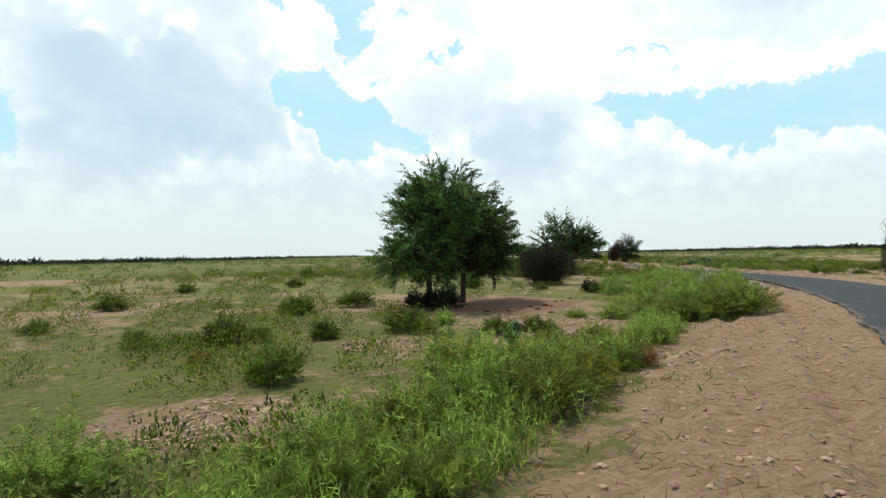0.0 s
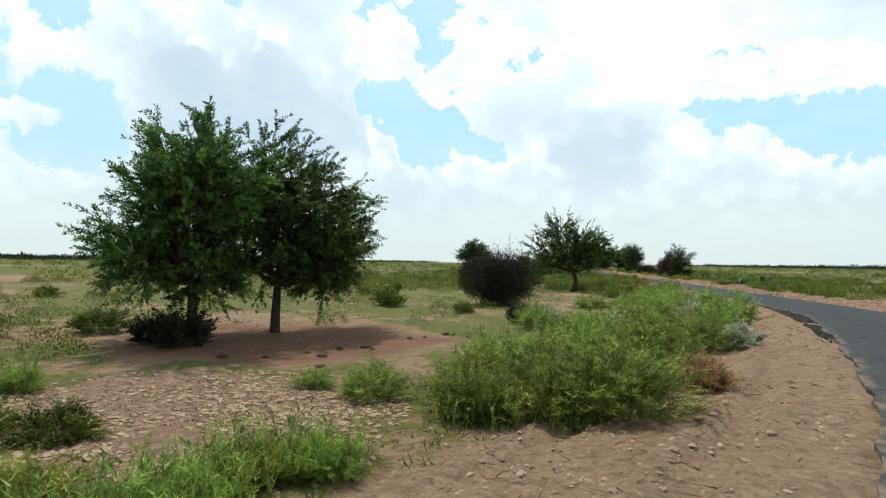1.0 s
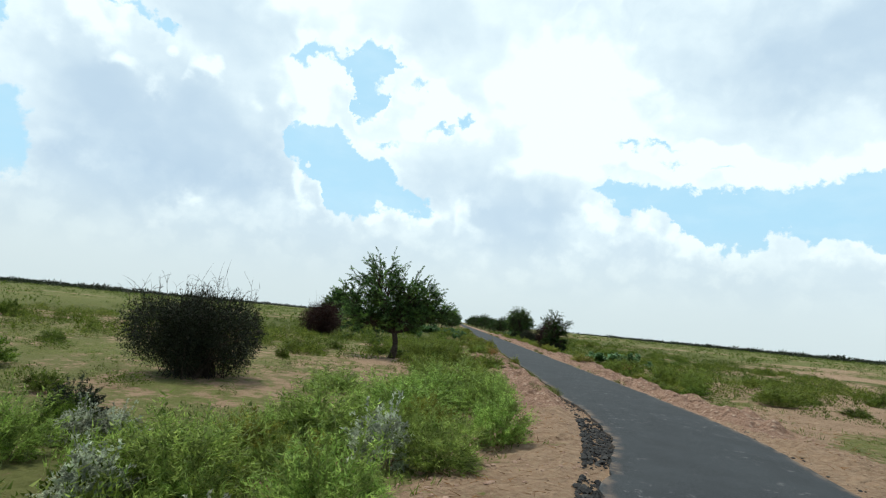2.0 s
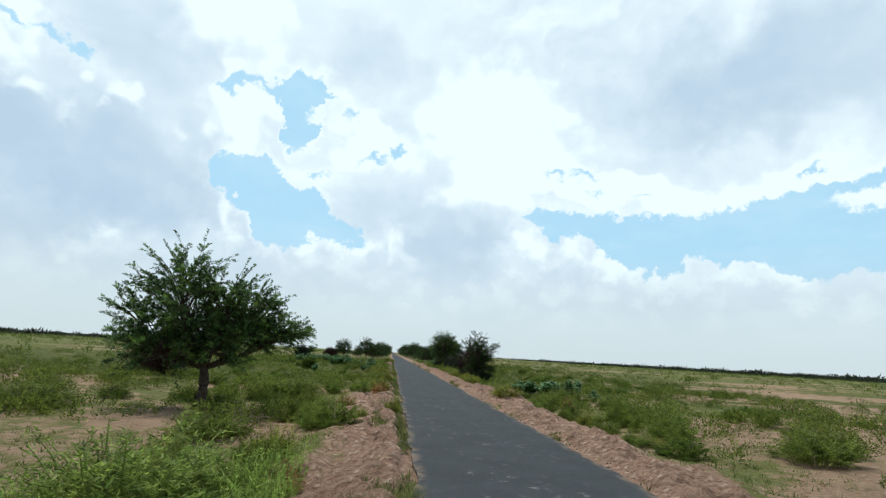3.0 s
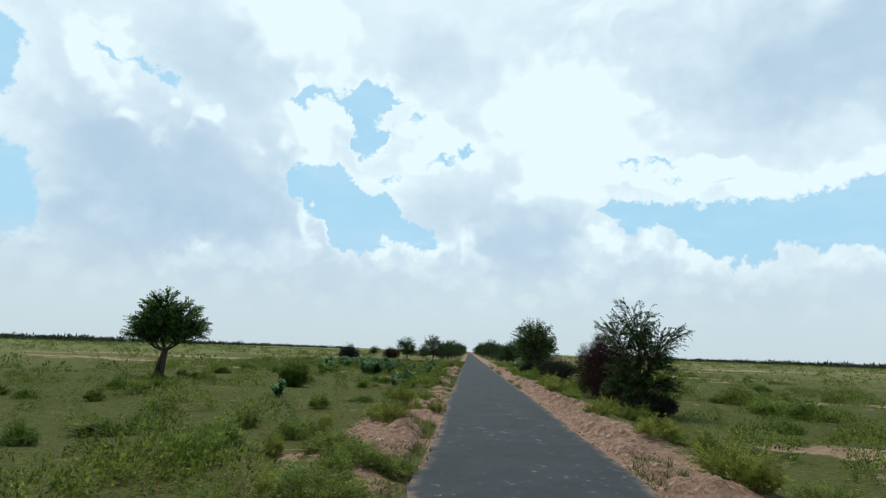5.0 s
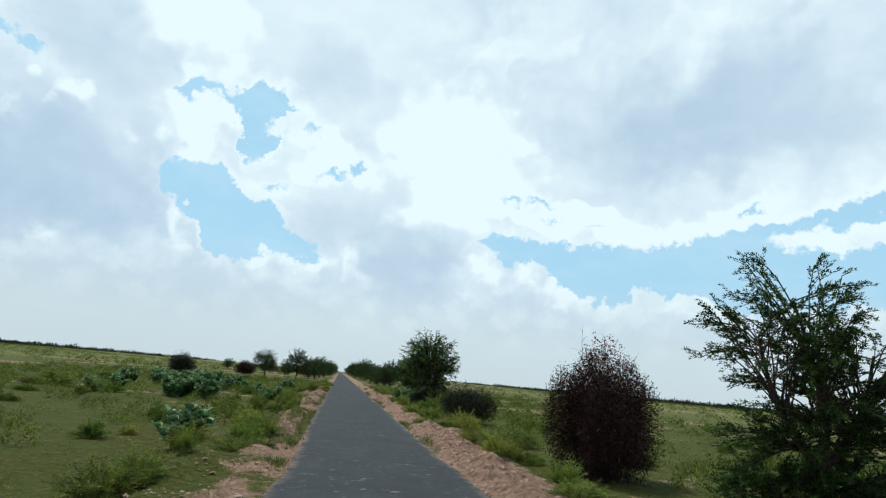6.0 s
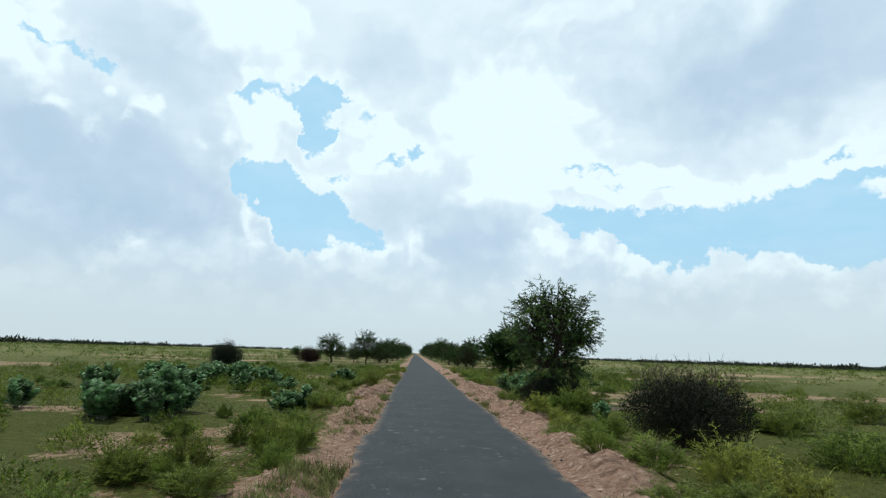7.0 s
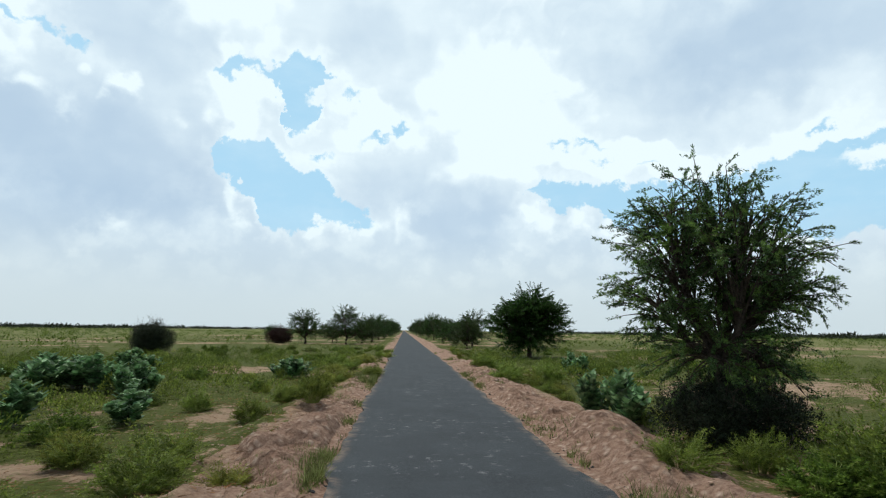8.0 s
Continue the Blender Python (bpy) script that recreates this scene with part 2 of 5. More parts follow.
def ground_material():
    m, k, s = material("ground_soil", 0.95, 0.15)
    at = place_of(k)
    fine, mid, wide = k.noise(at, 11.0, 7.0, 0.7), k.noise(at, 1.5, 7.0, 0.68), k.noise(at, 0.16, 5.0, 0.6)
    clods = k.add("ShaderNodeTexVoronoi")
    clods.inputs["Scale"].default_value = 5.5
    clods.inputs["Randomness"].default_value = 1.0
    k.put(clods.inputs["Vector"], at)
    sand = k.mix(k.span(mid, 0.3, 0.7), (0.365, 0.243, 0.155), (0.25, 0.160, 0.100))
    sand = k.mix(k.span(fine, 0.35, 0.75), sand, (0.46, 0.335, 0.225))
    pink = k.mix(k.span(fine, 0.3, 0.7), (0.25, 0.145, 0.10), (0.43, 0.285, 0.205))
    # middles of the clod cells painted paler, in place of sunlit crests
    pink = k.mix(k.span(clods.outputs["Distance"], 0.05, 0.38, 0.8, 0.0), pink, (0.60, 0.45, 0.35))
    red = k.mix(k.span(mid, 0.3, 0.7), (0.29, 0.165, 0.105), (0.23, 0.125, 0.08))
    weeds = k.mix(k.span(fine, 0.3, 0.7), (0.115, 0.135, 0.036), (0.22, 0.222, 0.074))
    weeds = k.mix(k.span(wide, 0.35, 0.65), weeds, (0.165, 0.170, 0.058))
    weeds = k.mix(attribute(k, "lush"), weeds, k.mix(k.span(fine, 0.3, 0.7), (0.060, 0.075, 0.014), (0.118, 0.128, 0.028)))
    colour = k.mix(attribute(k, "verge"), sand, pink)
    colour = k.mix(attribute(k, "red"), colour, red)
    cover = k.math("ADD", attribute(k, "cover"), k.math("MULTIPLY", k.math("SUBTRACT", mid, 0.5), 2.2))
    cover = k.math("ADD", cover, k.math("MULTIPLY", k.math("SUBTRACT", fine, 0.5), 1.5))
    colour = k.mix(k.span(cover, 0.30, 0.58), colour, weeds)
    k.put(s.inputs["Base Color"], colour)
    height = k.math("ADD", k.math("MULTIPLY", fine, 0.8), k.math("MULTIPLY", clods.outputs["Distance"], -0.8))
    height = k.math("ADD", height, k.math("MULTIPLY", mid, 1.2))
    bump(k, s, height, 1.0, 0.13)
    return m


def asphalt_material():
    m, k, s = material("asphalt", 0.85, 0.3)
    at = place_of(k)
    grain, mid = k.noise(at, 60.0, 3.0, 0.7), k.noise(at, 1.1, 5.0, 0.6)
    colour = k.mix(k.span(mid, 0.3, 0.7), (0.020, 0.024, 0.028), (0.032, 0.038, 0.043))
    colour = k.mix(k.span(grain, 0.45, 0.75, 0.0, 0.6), colour, (0.092, 0.097, 0.102))
    worn = k.math("MULTIPLY", k.span(k.noise(at, 4.5, 7.0, 0.75), 0.57, 0.66), k.span(k.noise(at, 0.45, 2.0), 0.38, 0.58))
    colour = k.mix(k.math("MULTIPLY", worn, 0.6), colour, (0.24, 0.24, 0.235))
    dust = k.math("MULTIPLY", k.span(attribute(k, "edge"), 0.88, 1.0), k.span(k.noise(at, 2.4, 5.0, 0.7), 0.40, 0.62))
    colour = k.mix(k.math("MULTIPLY", dust, 0.5), colour, (0.36, 0.25, 0.17))
    k.put(s.inputs["Base Color"], colour)
    bump(k, s, grain, 0.5, 0.01)
    return m


def plant_material(name, dark, light, tip=None, rough=0.5, through=0.5):
    """Leaves: colour varies leaf by leaf and plant by plant; light passes through."""
    m, k, s = material(name, rough, 0.15)
    isle = k.add("ShaderNodeNewGeometry").outputs["Random Per Island"]
    own = k.add("ShaderNodeObjectInfo").outputs["Random"]
    colour = k.mix(isle, dark, light)
    if tip:
        # paler patches by noise, put into the colour for sunlit sprigs
        colour = k.mix(k.span(k.noise(place_of(k), 1.6, 3.0), 0.45, 0.65), colour, tip)
    hue = k.add("ShaderNodeHueSaturation")
    k.put(hue.inputs["Color"], colour)
    # patchy brightness in the colour imitates lit sprigs and shaded gaps
    clump = k.span(k.noise(place_of(k), 5.0, 2.0), 0.36, 0.64, 0.5, 1.5)
    k.put(hue.inputs["Value"], k.math("MULTIPLY", clump, k.span(own, 0.0, 1.0, 0.8, 1.2, False)))
    k.put(hue.inputs["Hue"], k.span(own, 0.0, 1.0, 0.488, 0.51, False))
    k.put(s.inputs["Base Color"], hue.outputs[0])
    glow = k.add("ShaderNodeBsdfTranslucent")
    k.put(glow.inputs[0], hue.outputs[0])
    both = k.add("ShaderNodeMixShader")
    both.inputs[0].default_value = through
    k.put(both.inputs[1], s.outputs[0])
    k.put(both.inputs[2], glow.outputs[0])
    k.put(m.node_tree.nodes["Material Output"].inputs[0], both.outputs[0])
    return m


def bark_material(name, dark, light):
    m, k, s = material(name, 0.9, 0.2)
    at = place_of(k)
    ridges = k.noise(at, 14.0, 5.0, 0.65, 0.6)
    k.put(s.inputs["Base Color"], k.mix(k.span(ridges, 0.3, 0.7), dark, light))
    bump(k, s, ridges, 0.8, 0.03)
    return m


def stone_material(name, dark, light):
    m, k, s = material(name, 0.9, 0.2)
    own = k.add("ShaderNodeNewGeometry").outputs["Random Per Island"]
    grain = k.noise(place_of(k), 25.0, 4.0)
    colour = k.mix(own, dark, light)
    k.put(s.inputs["Base Color"], k.mix(k.span(grain, 0.4, 0.7, 0.0, 0.5), colour, light))
    bump(k, s, grain, 0.5, 0.02)
    return m


SOIL, ASPHALT = ground_material(), asphalt_material()
BARK = bark_material("bark", (0.035, 0.026, 0.02), (0.11, 0.085, 0.065))
TWIG = bark_material("twig", (0.06, 0.048, 0.035), (0.16, 0.13, 0.095))
GREEN_STEM = bark_material("green_stem", (0.17, 0.23, 0.05), (0.33, 0.36, 0.12))
PALE_STEM = bark_material("pale_stem", (0.22, 0.22, 0.16), (0.34, 0.34, 0.25))
TREE_LEAF = plant_material("tree_leaf", (0.015, 0.040, 0.014), (0.145, 0.255, 0.085), (0.165, 0.280, 0.062), 0.42, 0.36)
FAR_LEAF = plant_material("shade_tree_leaf", (0.014, 0.033, 0.009), (0.070, 0.130, 0.028), None, 0.42, 0.35)
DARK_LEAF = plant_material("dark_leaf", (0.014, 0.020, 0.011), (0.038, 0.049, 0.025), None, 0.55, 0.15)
RUST_LEAF = plant_material("rust_leaf", (0.020, 0.011, 0.009), (0.060, 0.026, 0.020), None, 0.55, 0.15)
PINK_FLOWER = plant_material("pink_flower", (0.16, 0.040, 0.045), (0.30, 0.10, 0.10))
WEED_LEAF = plant_material("weed_leaf", (0.135, 0.215, 0.038), (0.345, 0.435, 0.115), None, 0.5, 0.55)
BUSH_LEAF = plant_material("bush_leaf", (0.058, 0.100, 0.014), (0.155, 0.21, 0.036))
OLIVE_LEAF = plant_material("olive_leaf", (0.10, 0.12, 0.035), (0.22, 0.23, 0.085))
DUSKY_LEAF = plant_material("dusky_leaf", (0.092, 0.142, 0.022), (0.23, 0.275, 0.055))
YELLOW_LEAF = plant_material("yellow_leaf", (0.15, 0.17, 0.025), (0.31, 0.32, 0.065))
DRY_LEAF = plant_material("dry_leaf", (0.22, 0.12, 0.045), (0.40, 0.24, 0.10))
SILVER_LEAF = plant_material("silver_leaf", (0.28, 0.32, 0.22), (0.54, 0.57, 0.44))
MILK_LEAF = plant_material("milkweed_leaf", (0.075, 0.16, 0.058), (0.24, 0.36, 0.18), None, 0.45, 0.25)
GRASS = plant_material("grass_blade", (0.075, 0.115, 0.02), (0.18, 0.21, 0.05))
CLOD = stone_material("clod", (0.23, 0.138, 0.098), (0.46, 0.32, 0.24))
CRUST = stone_material("crust", (0.30, 0.205, 0.13), (0.43, 0.32, 0.218))
SLAB = stone_material("slab", (0.22, 0.145, 0.10), (0.34, 0.24, 0.17))
CRUMB = stone_material("asphalt_crumb", (0.02, 0.02, 0.022), (0.07, 0.068, 0.065))
DUNG = stone_material("dark_lump", (0.035, 0.022, 0.016), (0.08, 0.05, 0.035))


# ---- mesh helpers ----
def mesh_object(name, verts, faces, mat, smooth=False):
    """verts n x 3, faces m x k (all of one size) or a list of such arrays."""
    verts = np.asarray(verts, np.float32)
    groups = faces if isinstance(faces, list) else [faces]
    groups = [np.asarray(g, np.int32) for g in groups if len(g)]
    me = bpy.data.meshes.new(name)
    me.vertices.add(len(verts))
    me.vertices.foreach_set("co", verts.ravel())
    loops = np.concatenate([g.ravel() for g in groups])
    sizes = np.concatenate([np.full(len(g), g.shape[1], np.int32) for g in groups])
    me.loops.add(len(loops))
    me.loops.foreach_set("vertex_index", loops)
    me.polygons.add(len(sizes))
    me.polygons.foreach_set("loop_start", np.r_[0, np.cumsum(sizes)[:-1]].astype(np.int32))
    me.polygons.foreach_set("use_smooth", np.full(len(sizes), smooth))
    me.update(calc_edges=True)
    me.materials.append(mat)
    return new(name, me)


def part(name, verts, faces, mat, parent, label="", smooth=False):
    ob = mesh_object(name, verts, faces, mat, smooth)
    ob.parent = parent
    return tagged(ob, label)


def unit(v):
    return v / (np.linalg.norm(v, axis=-1, keepdims=True) + 1e-9)


def leaf_mesh(base, way, length, width, rng, flat=True, level=0.0):
    """Pointed leaves: a sliver each."""
    n = len(base)
    way = unit(way)
    side = unit(np.cross(way, unit(rng.normal(size=(n, 3))) * (1 - 0.6 * level) + np.array([0, 0, level])))
    length, width = np.broadcast_to(length, n)[:, None], np.broadcast_to(width, n)[:, None]
    if flat:
        verts = np.stack([base + side * width / 2, base - side * width / 2, base + way * length], 1).reshape(-1, 3)
        return verts, np.arange(3 * n).reshape(-1, 3)
    mid = base + way * length * 0.45
    verts = np.stack([base, mid + side * width / 2, base + way * length, mid - side * width / 2], 1).reshape(-1, 3)
    return verts, np.arange(4 * n).reshape(-1, 4)


def tube(points, radii, sides=5):
    points = np.asarray(points, float)
    n = len(points)
    way = unit(np.gradient(points, axis=0))
    ref = np.array([0.3, 0.9, 0.2]) if abs(way[0][2]) > 0.8 else np.array([0.0, 0.0, 1.0])
    a = unit(np.cross(way, ref))
    b = np.cross(way, a)
    ang = np.arange(sides) * 2 * np.pi / sides
    ring = a[:, None] * np.cos(ang)[None, :, None] + b[:, None] * np.sin(ang)[None, :, None]
    verts = (points[:, None] + ring * np.asarray(radii)[:, None, None]).reshape(-1, 3)
    i, j = np.meshgrid(np.arange(n - 1), np.arange(sides), indexing="ij")
    jn = (j + 1) % sides
    quads = np.stack([i * sides + j, i * sides + jn, (i + 1) * sides + jn, (i + 1) * sides + j], -1).reshape(-1, 4)
    return verts, quads


def joined(pieces):
    verts, faces, at = [], [], 0
    for v, f in pieces:
        verts.append(v)
        faces.append(f + at)
        at += len(v)
    return np.concatenate(verts), np.concatenate(faces)


def curve_between(a, b, bend, steps=6):
    t = np.linspace(0, 1, steps)[:, None]
    a, b, bend = np.asarray(a, float), np.asarray(b, float), np.asarray(bend, float)
    return a * (1 - t) + b * t + 4 * t * (1 - t) * bend


# ---- the lie of the land ----
CENTRE = np.array([(-60.0, -120.0), (-40.0, -82.0), (-23.0, -50.2), (-15.0, -35.2), (-11.2, -28.1), (-7.85, -21.8), (-4.3, -15.1),
                   (-1.6, -8.0), (-0.35, -2.5), (0.0, 3.0), (0.0, 20.0), (0.0, 60.0), (0.0, 150.0), (0.0, 500.0), (0.0, 1500.0)])
HALF = 1.64
TRACK = np.array([(2.5, 1.0), (7.2, 4.8), (13.0, 11.0), (19.5, 19.0), (29.0, 36.0), (45.0, 60.0), (70.0, 95.0), (140.0, 190.0)])


def smooth_line(points, step):
    """A rounded line through the points."""
    p = np.vstack([2 * points[0] - points[1], points, 2 * points[-1] - points[-2]])
    out = []
    for i in range(1, len(p) - 2):
        n = max(2, int(np.linalg.norm(p[i + 1] - p[i]) / step))
        t = np.linspace(0, 1, n, endpoint=False)[:, None]
        d = np.linalg.norm(p[i + 1] - p[i])
        m0 = (p[i + 1] - p[i - 1]) * d / (d + np.linalg.norm(p[i] - p[i - 1]))
        m1 = (p[i + 2] - p[i]) * d / (d + np.linalg.norm(p[i + 2] - p[i + 1]))
        out.append((2 * t**3 - 3 * t**2 + 1) * p[i] + (t**3 - 2 * t**2 + t) * m0 + (3 * t**2 - 2 * t**3) * p[i + 1] + (t**3 - t**2) * m1)
    return np.vstack(out + [points[-1:]])


ROAD = smooth_line(CENTRE, 1.0)
TRACK = smooth_line(TRACK, 2.0)


def off_line(x, y, line):
    """Signed distance (left is negative) from a line."""
    x, y = np.atleast_1d(np.asarray(x, float)), np.atleast_1d(np.asarray(y, float))
    best, sign = np.full(x.shape, 1e9), np.ones(x.shape)
    for a, b in zip(line[:-1], line[1:]):
        d = b - a
        if abs(a[0]) < 1e-6 and abs(b[0]) < 1e-6 and a[1] > 8:
            continue
        t = np.clip(((x - a[0]) * d[0] + (y - a[1]) * d[1]) / (d @ d), 0, 1)
        dx, dy = x - a[0] - t * d[0], y - a[1] - t * d[1]
        dist = np.hypot(dx, dy)
        near = dist < best
        best[near], sign[near] = dist[near], np.where((d[0] * dy - d[1] * dx)[near] > 0, -1.0, 1.0)
    return best, sign


def from_road(x, y):
    best, sign = off_line(x, y, ROAD[ROAD[:, 1] < 12])
    x, y = np.atleast_1d(np.asarray(x, float)), np.atleast_1d(np.asarray(y, float))
    straight = y > 8
    return np.where(straight, x, best * sign)


def lattice(x, y, scale, seed):
    """Smooth value noise, -1 to 1."""
    x, y = np.asarray(x, float) * scale, np.asarray(y, float) * scale
    xi, yi = np.floor(x), np.floor(y)

    def h(a, b):
        v = np.sin(a * 127.1 + b * 311.7 + seed * 74.7) * 43758.5453
        return v - np.floor(v)

    fx, fy = x - xi, y - yi
    fx, fy = fx * fx * (3 - 2 * fx), fy * fy * (3 - 2 * fy)
    top = h(xi, yi) * (1 - fx) + h(xi + 1, yi) * fx
    low = h(xi, yi + 1) * (1 - fx) + h(xi + 1, yi + 1) * fx
    return 2 * (top * (1 - fy) + low * fy) - 1


def ramp(v, lo, hi):
    t = np.clip((v - lo) / (hi - lo), 0, 1)
    return t * t * (3 - 2 * t)


def verge_reach(x, y, d):
    """How far the bare verge reaches from the road, on the left and on the right."""
    left = 2.9 + 0.5 * lattice(x, y, 0.35, 5) + 1.6 * ramp(-np.asarray(y), -6, 14) - 0.9 * ramp(-np.asarray(y), 0, 6) * ramp(np.asarray(y), -9, -5)
    left = left - 0.5 * ramp(np.asarray(y), 20, 40) + 1.2 * np.exp(-((np.asarray(y) - 34) / 3.0) ** 2) + 1.0 * np.exp(-((np.asarray(y) - 75) / 5.0) ** 2) + 0.7 * np.exp(-((np.asarray(y) - 15) / 4.0) ** 2)
    right = 3.5 + 0.7 * lattice(x, y, 0.3, 6)
    y = np.asarray(y, float)
    overgrown = ramp(y, 18, 36) * np.where(np.asarray(d) < 0, ramp(lattice(0 * y, y, 0.11, 88), 0.0, 0.6), ramp(lattice(0 * y, y, 0.13, 89), 0.1, 0.7))
    return np.where(d < 0, left, right) - 0.85 * overgrown


def height(x, y, d=None):
    x, y = np.atleast_1d(np.asarray(x, float)), np.atleast_1d(np.asarray(y, float))
    d = from_road(x, y) if d is None else d
    a = np.abs(d)
    z = -0.03 - 0.27 * ramp(a, 2.0, 5.0)
    bank = ramp(a, 1.75, 2.3) * (1 - ramp(a, 3.2, 4.2))
    z = z + bank * (0.09 + 0.16 * lattice(x, y, 0.8, 11) + 0.12 * lattice(x, y, 2.1, 12) + 0.07 * lattice(x, y, 3.9, 18)) * (0.3 + 0.7 * ramp(y, -8, 2))
    z = z + ramp(a, 1.8, 3.0) * (0.03 * lattice(x, y, 1.7, 13) + 0.05 * lattice(x, y, 0.35, 14))
    z = z + ramp(a, 8.0, 40.0) * 0.12 * lattice(x, y, 0.06, 15)
    far = np.hypot(x, y - 20)
    z = z + ramp(far, 250.0, 1500.0) * (2.2 * lattice(x, y, 0.004, 16) - 0.2)
    early = 1 - ramp(y, -12.0, -6.0)
    for rut in (-2.7, -4.2):
        wander = d - rut - 0.15 * lattice(x, y, 0.2, 17)
        z = z + early * (0.06 * np.exp(-((np.abs(wander) - 0.30) / 0.11) ** 2) - 0.07 * np.exp(-(wander / 0.16) ** 2))
    z = np.where(a < 1.72, -0.06, z)
    return z


def ground_at(x, y):
    return float(height([x], [y])[0])


def axis_lines(lo, hi, step, reach, growth):
    core = np.arange(lo, hi + step / 2, step)
    far, at, s = [], 0.0, step
    while at < reach:
        s *= growth
        at += s
        far.append(at)
    far = np.array(far)
    return np.r_[(lo - far)[::-1], core, hi + far]


def sand_streaks(x, y, d):
    """Bare sandy strips between the weeds of the plain, more of them right of the road."""
    a, side, lush = np.abs(d), ramp(d, 4, 9), ramp(y, 25, 60)
    near = ramp(lattice(x * 0.3, y, 0.17, 26) + 0.5 * lattice(x, y, 0.6, 27) + (0.85 - 0.8 * ramp(y, 28, 50)) * side, 0.2, 0.65) * (1 - 0.2 * lush)
    far = 0.8 * ramp(lattice(x * 0.3, y, 0.06, 33) + 0.35 * side, 0.5, 0.85) * ramp(a, 25, 60) * (1 - 0.85 * ramp(a, 110, 240))
    near = np.maximum(near, 1 - ramp(np.hypot((x + 6.2) / 3.6, (y - 11.8) / 2.8) + 0.3 * lattice(x, y, 0.6, 34), 0.7, 1.1))
    return np.maximum(near * (1 - 0.6 * ramp(a, 40, 90)), far) * ramp(a, 3.4, 5)


def build_ground():
    xs, ys = axis_lines(-20, 11, 0.3, 4300, 1.13), axis_lines(-32, 92, 0.24, 4300, 1.13)
    xs = np.unique(np.r_[xs[(xs < -16) | (xs > 5)], np.arange(-16, 5.01, 0.15)])
    gx, gy = np.meshgrid(xs, ys, indexing="ij")
    x, y = gx.ravel(), gy.ravel()
    d = from_road(x, y)
    z = height(x, y, d)
    nx, ny = len(xs), len(ys)
    i, j = np.meshgrid(np.arange(nx - 1), np.arange(ny - 1), indexing="ij")
    quads = np.stack([i * ny + j, (i + 1) * ny + j, (i + 1) * ny + j + 1, i * ny + j + 1], -1).reshape(-1, 4)
    ob = mesh_object("ground", np.stack([x, y, z], 1), quads, SOIL, True)
    a = np.abs(d)
    reach = verge_reach(x, y, d)
    cover = ramp(a, reach - 0.4, reach + 0.9) * (0.55 + 0.13 * (1 - ramp(y, -6, 4)) + 0.14 * lattice(x, y, 0.12, 21) + 0.14 * lattice(x, y, 0.4, 22))
    cover = cover + 0.12 * ramp(a, 10, 60)
    cover = np.maximum(cover, ramp(lattice(x, y, 0.22, 29) + 0.4 * lattice(x, y, 0.9, 30), 0.15, 0.6) * (1 - ramp(a, 2.0, 2.7)) * ramp(y, 4, 12) * 0.5)
    trail, _ = off_line(x, y, TRACK)
    cover = cover * ramp(trail + 0.5 * lattice(x, y, 0.5, 23), 1.0, 2.2)
    # bare reddish earth under the pair of trees, pale crust before it
    bare = 1 - ramp(np.hypot((x + 15.6) / 3.6, (y + 10.6) / 3.0) + 0.25 * lattice(x, y, 0.7, 24), 0.8, 1.15)
    crust = 1 - ramp(np.hypot((x + 14.1) / 2.5, (y + 16.2) / 2.1) + 0.25 * lattice(x, y, 0.9, 25), 0.75, 1.15)
    crust = np.maximum(crust, 1 - ramp(np.hypot((x + 17.0) / 1.8, (y + 19.2) / 0.9) + 0.25 * lattice(x, y, 0.9, 25), 0.75, 1.15))
    crust = np.maximum(crust, 1 - ramp(np.hypot((x + 19.0) / 1.3, (y + 24.4) / 0.9) + 0.25 * lattice(x, y, 0.9, 25), 0.75, 1.15))
    lush = ramp(y, 10, 42)
    cover = cover + 0.30 * lush * ramp(a, reach, reach + 0.8)
    pale = sand_streaks(x, y, d)
    cover = np.clip(cover * (1 - bare) * (1 - 0.85 * crust) * (1 - 0.9 * pale), 0, 1)
    pink = (1 - ramp(a, reach - 0.3, reach + 0.6)) * ramp(y + 3 * lattice(x, y, 0.2, 28), -4, 4) + 0.7 * crust
    for name, values in (("lush", lush * (1 - 0.75 * ramp(a, 18, 75))), ("cover", cover), ("verge", np.clip(pink, 0, 1)), ("red", np.clip(bare, 0, 1))):
        ob.data.attributes.new(name, "FLOAT", "POINT").data.foreach_set("value", values.astype(np.float32))
    tagged(ob, "sandy desert plain with green weeds and bare pinkish soil", "ground", kind="structure")


build_ground()


